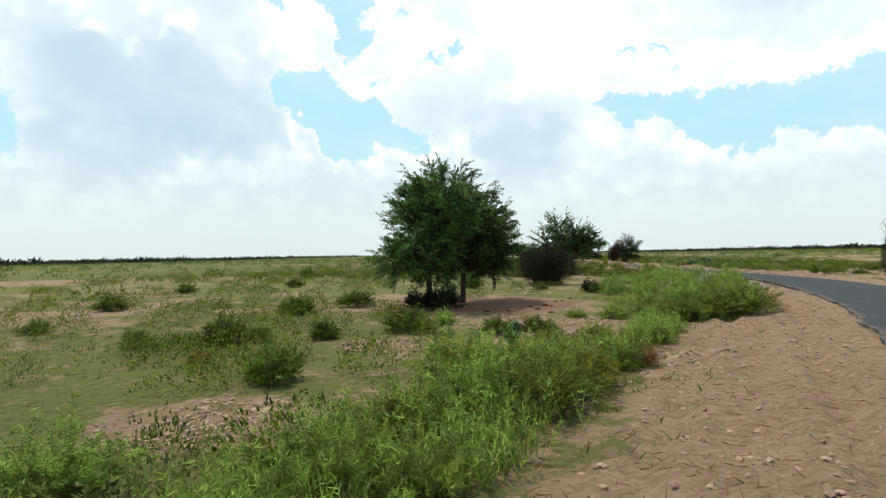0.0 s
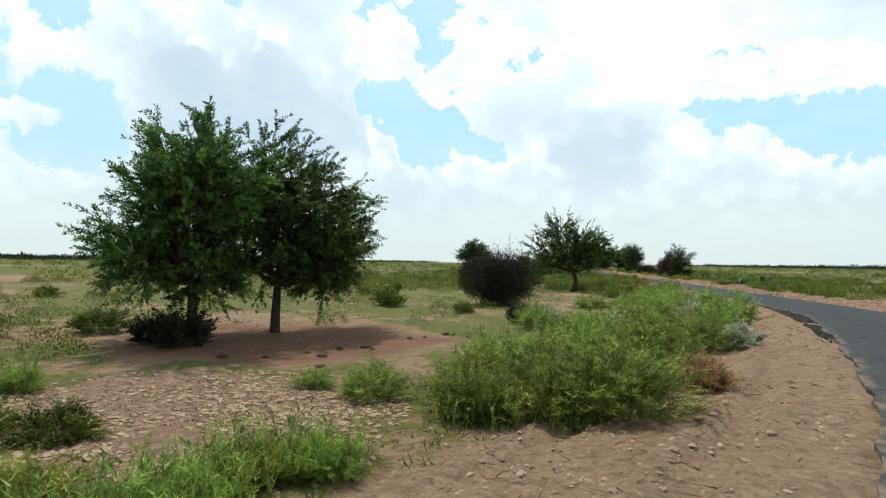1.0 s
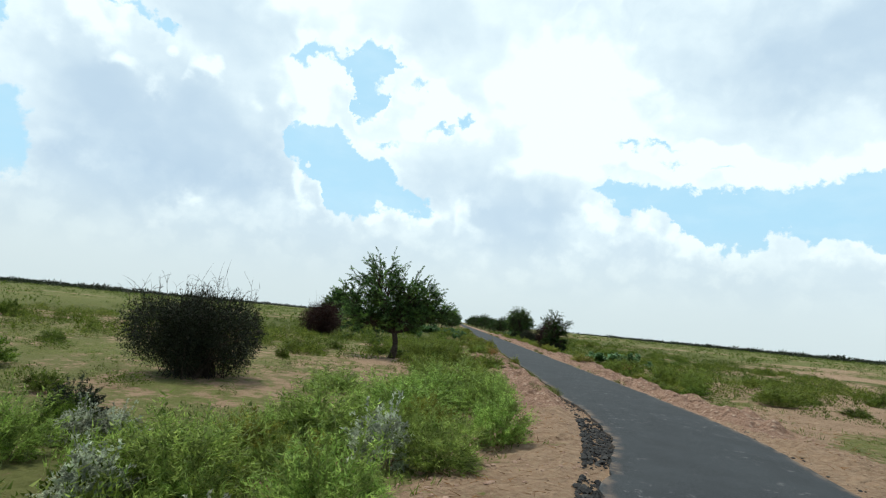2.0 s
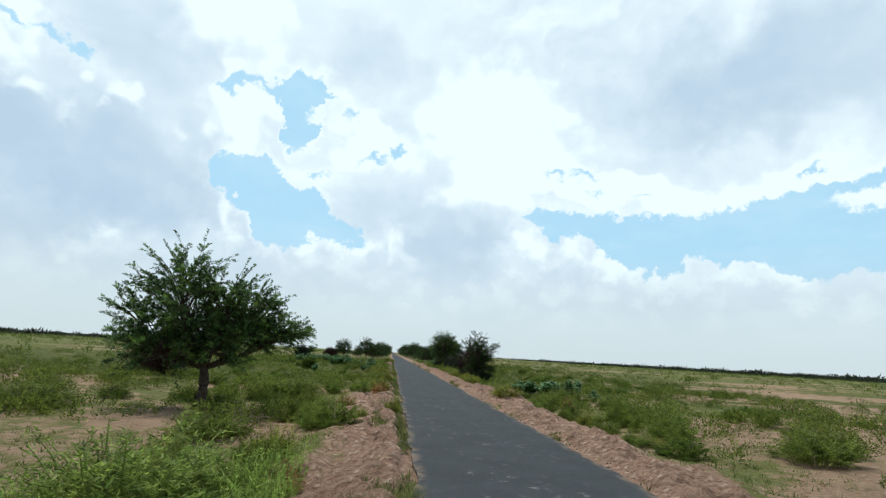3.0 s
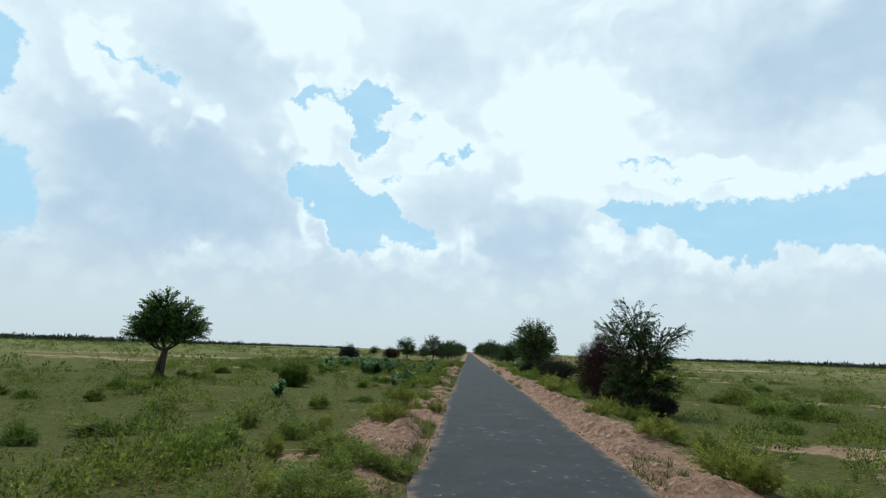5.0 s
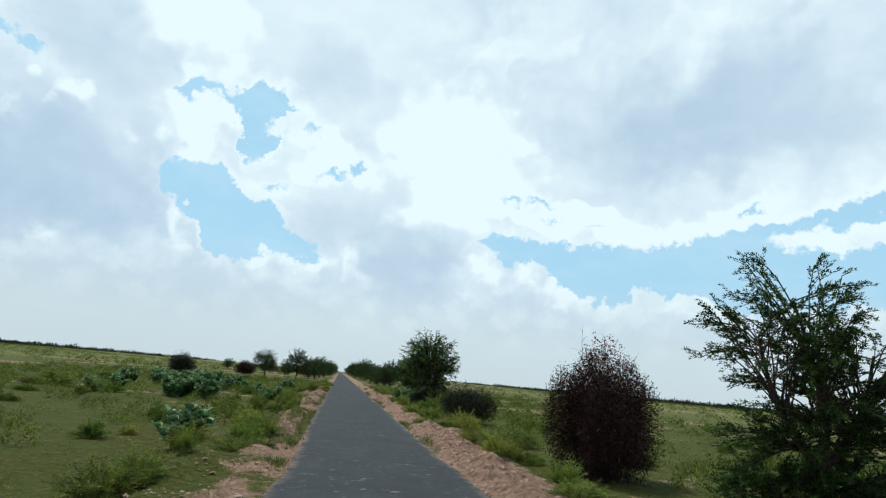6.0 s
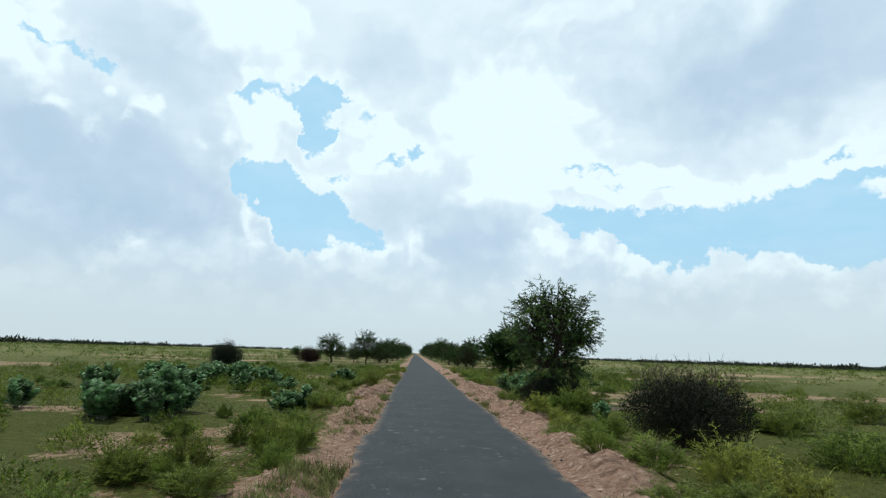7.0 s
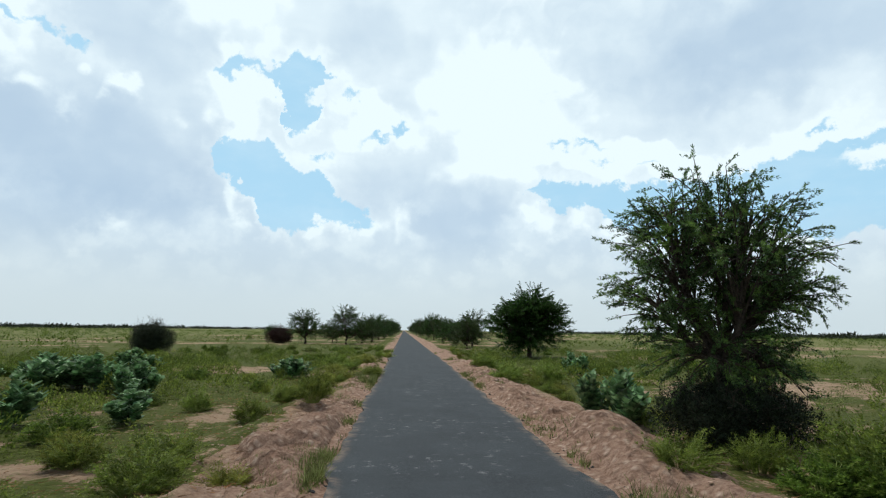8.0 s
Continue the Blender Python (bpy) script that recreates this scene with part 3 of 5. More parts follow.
def build_verge(side):
    """The crumbled bank of pinkish earth beside the asphalt, in fine relief over the ground sheet."""
    ys, ds = np.arange(-3.0, 93.0, 0.075), np.arange(1.68, 4.31, 0.065)
    line = smooth_line(CENTRE, 0.1)
    line = line[(line[:, 1] > -8) & (line[:, 1] < 100)]
    way = unit(np.gradient(line, axis=0))
    cx, wx, wy = (np.interp(ys, line[:, 1], v) for v in (line[:, 0], way[:, 0], way[:, 1]))
    x = cx[:, None] + side * wy[:, None] * ds
    y = ys[:, None] - side * wx[:, None] * ds
    far = np.broadcast_to(ds, x.shape)
    ground = height(x.ravel(), y.ravel(), (side * far).ravel()).reshape(x.shape)
    reach = verge_reach(x, y, side * far) - 0.25 + 0.3 * lattice(x, y, 1.2, 81) + 0.65 * lattice(x, y, 0.33, 87)
    body = ramp(far, 1.7, 2.0) * (1 - ramp(far, reach - 0.5, reach + 0.15)) * ramp(y, -3, 1)
    lumps = 0.11 * np.abs(lattice(x, y, 1.9, 82)) + 0.07 * np.abs(lattice(x, y, 4.6, 83)) + 0.035 * np.abs(lattice(x + 0.4 * y, y, 7.5, 84)) + 0.012 * lattice(x, y, 13.0, 85)
    crest = 0.10 * np.exp(-((far - 2.75) / 0.5) ** 2) * ramp(lattice(x, y, 0.25, 86), -0.5, 0.5)
    z = ground - 0.09 + body * (0.08 + lumps + crest)
    n, w = x.shape
    i, j = np.meshgrid(np.arange(n - 1), np.arange(w - 1), indexing="ij")
    quads = np.stack([i * w + j, i * w + j + 1, (i + 1) * w + j + 1, (i + 1) * w + j], -1).reshape(-1, 4)
    if side < 0:
        quads = quads[:, ::-1]
    ob = mesh_object("verge", np.stack([x, y, z], -1).reshape(-1, 3), quads, SOIL, False)
    ob.data.attributes.new("verge", "FLOAT", "POINT").data.foreach_set("value", np.ones(n * w, np.float32))
    tagged(ob, "crumbled bank of bare pinkish earth along the asphalt", "verge", kind="structure")


build_verge(-1)
build_verge(1)


def build_road():
    line = ROAD[(ROAD[:, 1] > -100)]
    fine = [line[0]]
    for a, b in zip(line[:-1], line[1:]):
        n = max(1, int(np.linalg.norm(b - a) / (0.25 if -34 < a[1] < 130 else 6.0)))
        fine += [a + (b - a) * (q + 1) / n for q in range(n)]
    fine = np.array(fine)
    way = unit(np.gradient(fine, axis=0))
    right = np.stack([way[:, 1], -way[:, 0]], 1)
    s = np.r_[0, np.cumsum(np.linalg.norm(np.diff(fine, axis=0), axis=1))]
    near = ((fine[:, 1] > -34) & (fine[:, 1] < 130)).astype(float)

    def rag(seed):
        return near * (0.07 * lattice(s, 0 * s, 0.8, seed) + 0.05 * lattice(s, 0 * s, 2.6, seed + 1) + 0.05 * lattice(s, 0 * s, 0.2, seed + 2))

    # the old edge is bitten away on the left where the bend begins
    bite = 0.35 * np.exp(-((fine[:, 1] + 5.0) / 3.4) ** 2) * (0.55 + 0.3 * lattice(s, 0 * s, 1.1, 44) + 0.15 * lattice(s, 0 * s, 3.0, 45)) * near
    left, rights = -HALF + rag(31) + bite, HALF + rag(35)
    across = np.linspace(0, 1, 9)
    offs = left[:, None] * (1 - across) + rights[:, None] * across
    camber = 0.03 * (1 - (2 * across - 1) ** 2)
    top = np.concatenate([fine[:, None] + right[:, None] * offs[..., None], np.broadcast_to(camber[None, :, None], (len(fine), 9, 1))], 2)
    lo_l, lo_r = top[:, :1].copy(), top[:, -1:].copy()
    lo_l[..., 2], lo_r[..., 2] = -0.14, -0.14
    rows = np.concatenate([lo_l, top, lo_r], 1)
    n, w = rows.shape[:2]
    i, j = np.meshgrid(np.arange(n - 1), np.arange(w - 1), indexing="ij")
    quads = np.stack([i * w + j, i * w + j + 1, (i + 1) * w + j + 1, (i + 1) * w + j], -1).reshape(-1, 4)
    ob = mesh_object("road", rows.reshape(-1, 3), quads, ASPHALT, False)
    edge = np.broadcast_to(np.r_[1.0, np.abs(2 * across - 1), 1.0], (n, w)).ravel()
    ob.data.attributes.new("edge", "FLOAT", "POINT").data.foreach_set("value", edge.astype(np.float32))
    tagged(ob, "narrow grey asphalt road with ragged crumbling edges", "road", kind="structure")


build_road()


# ---- plants ----
def feather_shrub(name, leaf, stem, label, seed, stems=110, per_stem=22, leaf_len=0.085, leaf_wide=0.016, lean=1.0, category="shrub", spike=0.42):
    """A soft bush of thin leafy stalks, one metre wide and one high."""
    rng = np.random.default_rng(seed)
    root = new(name)
    stalks, base, way = [], [], []
    bulge = rng.uniform(0, 6.28, 6)
    for n in range(stems):
        o = unit(rng.normal(size=3) * [1, 1, 0.9])
        o[2] = abs(o[2])
        a = math.atan2(o[1], o[0])
        lumpy = 0.86 + 0.14 * math.sin(3 * a + bulge[0] + 3 * o[2]) + 0.10 * math.sin(5 * a + bulge[1] - 4 * o[2])
        reach = lumpy * rng.uniform(0.55, 1.0) ** 0.5
        tip = o * [0.5 * lean, 0.5 * lean, 0.86] * reach + [0, 0, 0.05 + spike * rng.uniform() ** 3]
        foot = np.array([o[0] * 0.13, o[1] * 0.13, -0.06])
        line = curve_between(foot, tip, np.array([o[0], o[1], 0]) * -0.03 + rng.normal(size=3) * 0.02 + [0, 0, 0.07], 4)
        if n % 2:
            stalks.append(tube(line[[0, 2, 3]], [0.006, 0.004, 0.002], 3))
        t = rng.uniform(0.3, 1.0, per_stem) ** 0.7
        pts = np.stack([np.interp(t, np.linspace(0, 1, 4), line[:, q]) for q in range(3)], 1)
        base.append(pts + rng.normal(size=pts.shape) * 0.014)
        way.append(unit(line[-1] - line[1]) * 0.7 + rng.normal(size=(per_stem, 3)) * 0.6 + [0, 0, 0.3])
    base, way = np.vstack(base), np.vstack(way)
    v, f = joined(stalks)
    tagged(part("stalk_tangle", v, f, stem, root), kind="stuff")
    v, f = leaf_mesh(base, way, leaf_len * rng.uniform(0.7, 1.3, len(base)), leaf_wide, rng)
    part("foliage", v, f, leaf, root)
    return tagged(root, label, category)


def milkweed(name, seed, label):
    """Upright pale stalks with broad paired leaves; about a metre wide and high."""
    rng = np.random.default_rng(seed)
    root = new(name)
    for n in range(16):
        a, r = rng.uniform(0, 2 * np.pi), math.sqrt(rng.uniform(0.02, 1))
        out = np.array([math.cos(a), math.sin(a), 0])
        line = curve_between(out * r * 0.1 + [0, 0, -0.06], out * r * 0.42 + [0, 0, (1.0 - 0.45 * r * r) * rng.uniform(0.75, 1.0)], out * -0.04, 6)
        stalk = part("stalk", *tube(line, np.linspace(0.014, 0.006, 6), 5), PALE_STEM, root)
        verts, quads = [], []
        for i, t in enumerate(np.linspace(0.22, 1.0, 10)):
            p = np.array([np.interp(t, np.linspace(0, 1, 6), line[:, q]) for q in range(3)])
            turn = i * 1.571 + rng.uniform(-0.3, 0.3)
            for side in (0, np.pi):
                b = turn + side
                flat = np.array([math.cos(b), math.sin(b), 0])
                rise = rng.uniform(0.3, 0.8) + 0.6 * t
                w = unit(flat + [0, 0, rise])
                s = unit(np.cross(w, [0, 0, 1]))
                up = np.cross(s, w)
                long = rng.uniform(0.17, 0.26) * (1.1 - 0.3 * t)
                wide = long * 0.36
                k0 = len(verts)
                verts += [p, p + w * long * .35 + s * wide + up * .012, p + w * long * .75 + s * wide * .85 + up * .01, p + w * long - up * .01,
                          p + w * long * .75 - s * wide * .85 + up * .01, p + w * long * .35 - s * wide + up * .012, p + w * long * .5 - up * .006]
                quads += [(k0, k0 + 1, k0 + 2, k0 + 6), (k0 + 6, k0 + 2, k0 + 3, k0 + 4), (k0 + 6, k0 + 4, k0 + 5, k0)]
        tagged(part("foliage", np.array(verts), np.array(quads), MILK_LEAF, stalk), kind="stuff")
    return tagged(root, label, "shrub")


def thorn_bush(name, leaf, label, seed, wide, tall, dense=50000, flower=0, wisps=30, flat=0.3):
    """A dense dark thorny bush: a lumpy heap of lobes with a frayed outline and bare twigs standing out of its top.
    flat: how little its top falls off towards the rim."""
    rng = np.random.default_rng(seed)
    root = new(name)
    dense = int(dense * min(1.7, max(0.8, wide * tall / 7.5)))
    lobes, count = [], 15
    for n in range(count):
        a, out = n * 2.4 + rng.uniform(-0.4, 0.4), 0.37 * math.sqrt(n / count) * rng.uniform(0.8, 1.1)
        crest = tall * (1 - (1 - flat) * (out / 0.5) ** 2) * rng.uniform(0.82, 1.0)
        h = crest * rng.uniform(0.42, 0.54)
        lobes.append((out * math.cos(a) * wide, out * math.sin(a) * wide, crest - h, rng.uniform(0.14, 0.22) * wide, h))
    twigs, base, way = [], [], []
    for n in range(220):
        cx, cy, cz, r, h = lobes[n % count]
        o = unit(rng.normal(size=3))
        tip = np.array([cx, cy, cz]) + o * [r, r, h] * rng.uniform(0.8, 1.1)
        tip[2] = max(tip[2], 0.08 * tall)
        foot = np.array([rng.normal() * 0.08 * wide, rng.normal() * 0.08 * wide, -0.08])
        twigs.append(tube(curve_between(foot, tip, [0, 0, 0.12 * tall], 6), np.linspace(0.016, 0.003, 6), 3))
    for n in range(420):
        cx, cy, cz, r, h = lobes[rng.integers(count)]
        o = unit(rng.normal(size=3) * [1, 1, 0.7] + [0, 0, 0.45])
        a = np.array([cx, cy, cz]) + o * [r, r, h] * 0.75
        b = a + unit(o + rng.normal(size=3) * 0.45 + [0, 0, 0.25]) * rng.uniform(0.12, 0.34) * (0.5 + 0.25 * tall)
        b[2] = max(b[2], 0.05)
        twigs.append(tube(curve_between(a, b, rng.normal(size=3) * 0.03, 4), np.linspace(0.006, 0.002, 4), 3))
        t = rng.uniform(0.1, 1, (16, 1))
        base.append(a + (b - a) * t + rng.normal(size=(16, 3)) * 0.012)
        way.append(unit(b - a) * 0.7 + rng.normal(size=(16, 3)) * 0.7)
    for n in range(wisps):
        cx, cy, cz, r, h = lobes[rng.integers(count)]
        out = rng.normal(size=3) * [0.5, 0.5, 0]
        a = np.array([cx, cy, cz]) + [out[0] * r, out[1] * r, h * 0.6]
        b = a + [out[0] * 0.2, out[1] * 0.2, h * 0.42 + rng.uniform(0.0, 0.12) * tall]
        line = curve_between(a, b, rng.normal(size=3) * 0.07, 5)
        twigs.append(tube(line, np.linspace(0.009, 0.003, 5), 3))
        for q in (2, 3, 3, 4, 4):
            twigs.append(tube(curve_between(line[q], line[q] + rng.normal(size=3) * 0.13 + [0, 0, 0.14], [0, 0, 0.02], 3), [0.005, 0.004, 0.002], 3))
    for cx, cy, cz, r, h in lobes:
        n = dense // count
        o = unit(rng.normal(size=(n, 3)))
        p = np.array([cx, cy, cz]) + o * [r, r, h] * (0.25 + 0.8 * rng.beta(2.2, 1.5, (n, 1)))
        p = p[rng.uniform(size=n) > 0.62 * ramp(p[:, 2] / tall, 0.5, 0.95)]
        o, n = unit(p - np.array([cx, cy, cz])), len(p)
        low = p[:, 2] < 0.03
        p[low, 2] = rng.uniform(0.02, 0.2, low.sum()) * tall
        base.append(p)
        way.append(o + rng.normal(size=(n, 3)) * 0.8)
    tagged(part("brushwood", *joined(twigs), BARK, root), kind="stuff")
    base, way = np.vstack(base), np.vstack(way)
    part("foliage", *leaf_mesh(base, way, rng.uniform(0.03, 0.065, len(base)), 0.027, rng), leaf, root)
    if flower:
        top = sorted(lobes, key=lambda q: -(q[2] + q[4]))[:3]
        clouds = []
        for cx, cy, cz, r, h in top:
            o = unit(rng.normal(size=(flower // 3, 3)) + [0, -0.4, 0.8])
            clouds.append(np.array([cx, cy, cz]) + o * [r, r, h] * rng.uniform(0.8, 1.15, (len(o), 1)))
        p = np.vstack(clouds)
        part("blossom", *leaf_mesh(p, rng.normal(size=p.shape) + [0, 0, 0.4], 0.07, 0.045, rng), PINK_FLOWER, root, "dull pink flower heads")
    return tagged(root, label, "bush")


def acacia(name, label, seed, lobes, fork, trunk=0.11, foot=(0.0, 0.0), subs=20, sprigs=9, leaf=None, size=0.24, trunks=1, rise=0.25, leaflets=32):
    """A small desert tree: crooked trunk, limbs to each lobe of the crown, branches that carry spindle-shaped feathery sprigs.
    lobes: x, y, z of the middle, half width, half height, in metres from the foot. rise: how far the sprigs turn up (below 0: droop)."""
    rng = np.random.default_rng(seed)
    root = new(name)
    fork = np.array(fork, float)
    for n in range(trunks):
        start = np.array([foot[0] + 0.28 * n, foot[1] + 0.1 * n, -0.15])
        line = curve_between(start, fork + [0.12 * n, 0, 0], rng.normal(size=3) * [0.09, 0.09, 0], 7)
        part("trunk", *tube(line, np.linspace(trunk * 1.25, trunk * 0.8, 7), 8), BARK, root, smooth=True)
    fine, spines, base, way = [], [], [], []
    for cx, cy, cz, r, h in lobes:
        mid = np.array([cx, cy, cz])
        line = curve_between(fork, mid, rng.normal(size=3) * 0.12 + (mid - fork) * [0.06, 0.06, -0.10], 7)
        part("limb", *tube(line, np.linspace(trunk * 0.62, trunk * 0.2, 7), 6), BARK, root, smooth=True)
        for _ in range(subs):
            t = rng.uniform(0.35, 1.0)
            a = np.array([np.interp(t, np.linspace(0, 1, 7), line[:, q]) for q in range(3)])
            o = unit(rng.normal(size=3) * [1, 1, 0.8] + [0, 0, 0.15])
            b = mid + o * [r, r, h] * rng.uniform(0.62, 1.05)
            sub = curve_between(a, b, [0, 0, 0.10 * np.linalg.norm(b - a)] + rng.normal(size=3) * 0.05, 5)
            fine.append(tube(sub, np.linspace(trunk * 0.15, 0.006, 5), 4))
            along = unit(b - a)
            for q in range(sprigs):
                t = 1.0 if q == 0 else rng.uniform(0.3, 1.0)
                p = np.array([np.interp(t, np.linspace(0, 1, 5), sub[:, c]) for c in range(3)])
                w = unit(o * [0.8, 0.8, 0.35] + along * [0.45, 0.45, 0.2] + rng.normal(size=3) * 0.36 + [0, 0, rise])
                reach = size * rng.uniform(1.0, 2.1)
                sag = np.array([0, 0, (0.16 - 0.1 * (rise < 0)) * reach])
                end = p + w * reach - sag * 0.6
                f = rng.uniform(0.08, 1.0, (leaflets, 1))
                spine = p * (1 - f) + end * f + 4 * f * (1 - f) * sag * 0.5
                spines.append((p, end - p))
                out = rng.normal(size=(leaflets, 3))
                out = unit(out - (out @ w)[:, None] * w)
                base.append(spine + out * 0.012)
                way.append(w * 0.75 + out * (1.0 - 0.5 * f) + rng.normal(size=(leaflets, 3)) * 0.15)
    wood, quads = joined(fine)
    start, run = np.array([p for p, _ in spines]), np.array([w for _, w in spines])
    thin, tris = leaf_mesh(start, run, np.linalg.norm(run, axis=1), 0.014, rng)
    tagged(part("brushwood", np.vstack([wood, thin]), [quads, tris + len(wood)], BARK, root), kind="stuff")
    base, way = np.vstack(base), np.vstack(way)
    part("crown", *leaf_mesh(base, way, size * 0.27 * rng.uniform(0.7, 1.25, len(base)), size * 0.13, rng, level=0.6), leaf or TREE_LEAF, root)
    return tagged(root, label, "tree")


def stand(ob, x, y, wide=1.0, tall=1.0, turn=0.0):
    ob.matrix_basis = pose(x, y, ground_at(x, y), 0, 0, turn) @ Matrix.Diagonal((wide, wide, tall, 1.0))
    return ob


# the pair of trees over the bare patch
stand(acacia("acacia_tree", "bushy green acacia tree with a forked dark trunk on bare soil", 1,
             [(-0.1, -0.7, 2.8, 1.2, 1.1), (0.5, 0.3, 3.85, 1.2, 1.1), (0.9, -0.4, 3.1, 1.1, 1.1), (0.1, 0.2, 3.7, 1.1, 1.1), (0.3, -0.6, 2.2, 1.3, 0.9), (-0.3, -1.2, 1.8, 1.0, 0.9), (0.0, 0.6, 1.8, 1.2, 0.8), (0.3, 0, 3.0, 1.5, 1.4), (0.5, -0.9, 3.4, 1.0, 0.9), (-0.9, -0.5, 1.35, 0.9, 0.7), (0.2, 0.3, 1.2, 0.9, 0.6)],
             (0.05, 0, 1.3), 0.10, subs=36, sprigs=10), -17.6, -11.4, 1.06, 1.05)
stand(acacia("acacia_tree", "leafy acacia tree with a single trunk beside its twin", 2,
             [(-0.4, 0, 4.1, 1.1, 1.1), (0.9, 0.2, 3.0, 1.15, 1.1), (-0.9, 0.3, 3.0, 1.0, 1.1), (0.4, -0.5, 2.4, 1.2, 0.9), (1.3, 0, 2.0, 0.9, 0.9), (0.1, 0.5, 3.5, 1.2, 1.1), (0.9, 0.5, 1.7, 1.0, 0.7), (1.1, 1.5, 2.7, 1.1, 1.0), (0.9, 1.2, 1.8, 1.0, 0.8), (0.2, 0.3, 3.0, 1.5, 1.4), (1.0, 0.3, 1.2, 0.9, 0.6), (-0.5, 0.2, 1.5, 0.8, 0.6)],
             (0.05, 0, 1.1), 0.10, subs=36, sprigs=10), -16.4, -9.7, 1.08, 1.07)
# the slanting tree before the red-brown bush
stand(acacia("acacia_tree", "spreading dark green acacia tree on a short trunk", 3,
             [(-0.9, 0, 3.9, 1.3, 1.3), (-2.0, 0.2, 2.4, 1.2, 1.1), (0.7, -0.3, 3.2, 1.25, 1.1), (1.4, 0.2, 2.75, 1.05, 0.95), (0.2, 0.5, 2.2, 1.5, 1.0), (-0.4, -0.6, 2.9, 1.4, 1.2), (2.15, 0.7, 2.35, 0.75, 0.55), (-1.2, -0.5, 1.5, 1.3, 0.8), (0.6, -0.4, 1.9, 1.2, 0.7)],
             (0.1, 0, 1.2), 0.15, subs=42, sprigs=10), -8.0, 13.7, 1.05, 1.05)
# the small tree far off on the plain
stand(acacia("acacia_tree", "round-crowned acacia tree with two thin trunks on the plain", 4,
             [(-1.0, 0, 3.4, 1.2, 1.0), (0.7, 0.2, 3.6, 1.4, 1.2), (0.1, -0.5, 4.1, 1.1, 0.9), (1.5, 0, 2.8, 1.1, 0.8), (-1.6, 0.2, 2.7, 0.9, 0.7), (0, 0, 3.0, 1.6, 1.0)],
             (0.1, 0, 1.6), 0.13, foot=(-0.25, 0), subs=56, sprigs=10, size=0.31, trunks=2), -19.6, 55.0)
# right of the road, one behind the other
stand(acacia("acacia_tree", "airy acacia tree rising from dark undergrowth at the roadside", 5,
             [(-0.9, 0, 3.3, 0.95, 0.7), (-0.1, 0.2, 4.0, 0.95, 0.75), (0.8, -0.2, 3.2, 1.1, 0.75), (-0.1, -0.3, 2.6, 1.1, 0.7), (-0.2, 0.2, 1.7, 1.0, 0.7), (0.1, -0.1, 1.0, 1.0, 0.7), (0.6, 0.1, 2.1, 0.9, 0.6), (0.7, 0, 1.1, 0.9, 0.6), (-0.7, 0.1, 1.0, 0.8, 0.6)],
             (-0.05, 0, 1.5), 0.09, subs=36, sprigs=9, size=0.165, rise=0.1, leaf=FAR_LEAF), 5.5, 43.3, 0.95, 0.9)
stand(acacia("acacia_tree", "tall rounded acacia tree with drooping sprigs beside the road", 6,
             [(-0.9, 0, 3.2, 1.2, 1.1), (0.1, 0.2, 4.5, 1.2, 1.0), (1.2, -0.2, 3.5, 1.15, 1.2), (0.3, -0.5, 3.3, 1.4, 1.0), (-0.5, 0.4, 3.9, 1.2, 1.1), (1.5, 0.2, 2.8, 0.9, 0.8), (0.5, 0.2, 1.6, 1.3, 1.0), (-0.4, -0.3, 1.5, 1.2, 0.9), (0.4, 0, 2.4, 1.3, 0.9), (-1.1, 0.1, 2.5, 1.0, 0.7), (1.5, -0.2, 3.0, 1.0, 0.8), (0.95, 0, 4.2, 0.9, 0.7), (-0.8, 0.1, 4.2, 0.85, 0.7), (1.0, 0.1, 1.1, 0.9, 0.7)],
             (0.1, 0, 1.5), 0.13, subs=34, sprigs=7, size=0.20, rise=-0.2), 5.35, 76.8, 1.0, 1.07)
stand(acacia("acacia_tree", "dense dark green acacia tree with a low round crown", 7,
             [(-1.3, 0, 2.1, 1.4, 1.7), (1.2, 0.2, 2.1, 1.4, 1.7), (0, -0.8, 3.3, 1.7, 1.6), (0, 0.8, 2.0, 1.7, 1.6), (0.2, 0, 4.0, 1.3, 1.2), (-0.8, -0.5, 3.2, 1.2, 1.2), (0.9, -0.4, 3.0, 1.2, 1.2), (0, -0.4, 1.2, 1.7, 1.0)],
             (0, 0, 1.0), 0.13, subs=54, sprigs=10, size=0.33, leaf=FAR_LEAF), 9.6, 111.0, 1.35, 1.12)

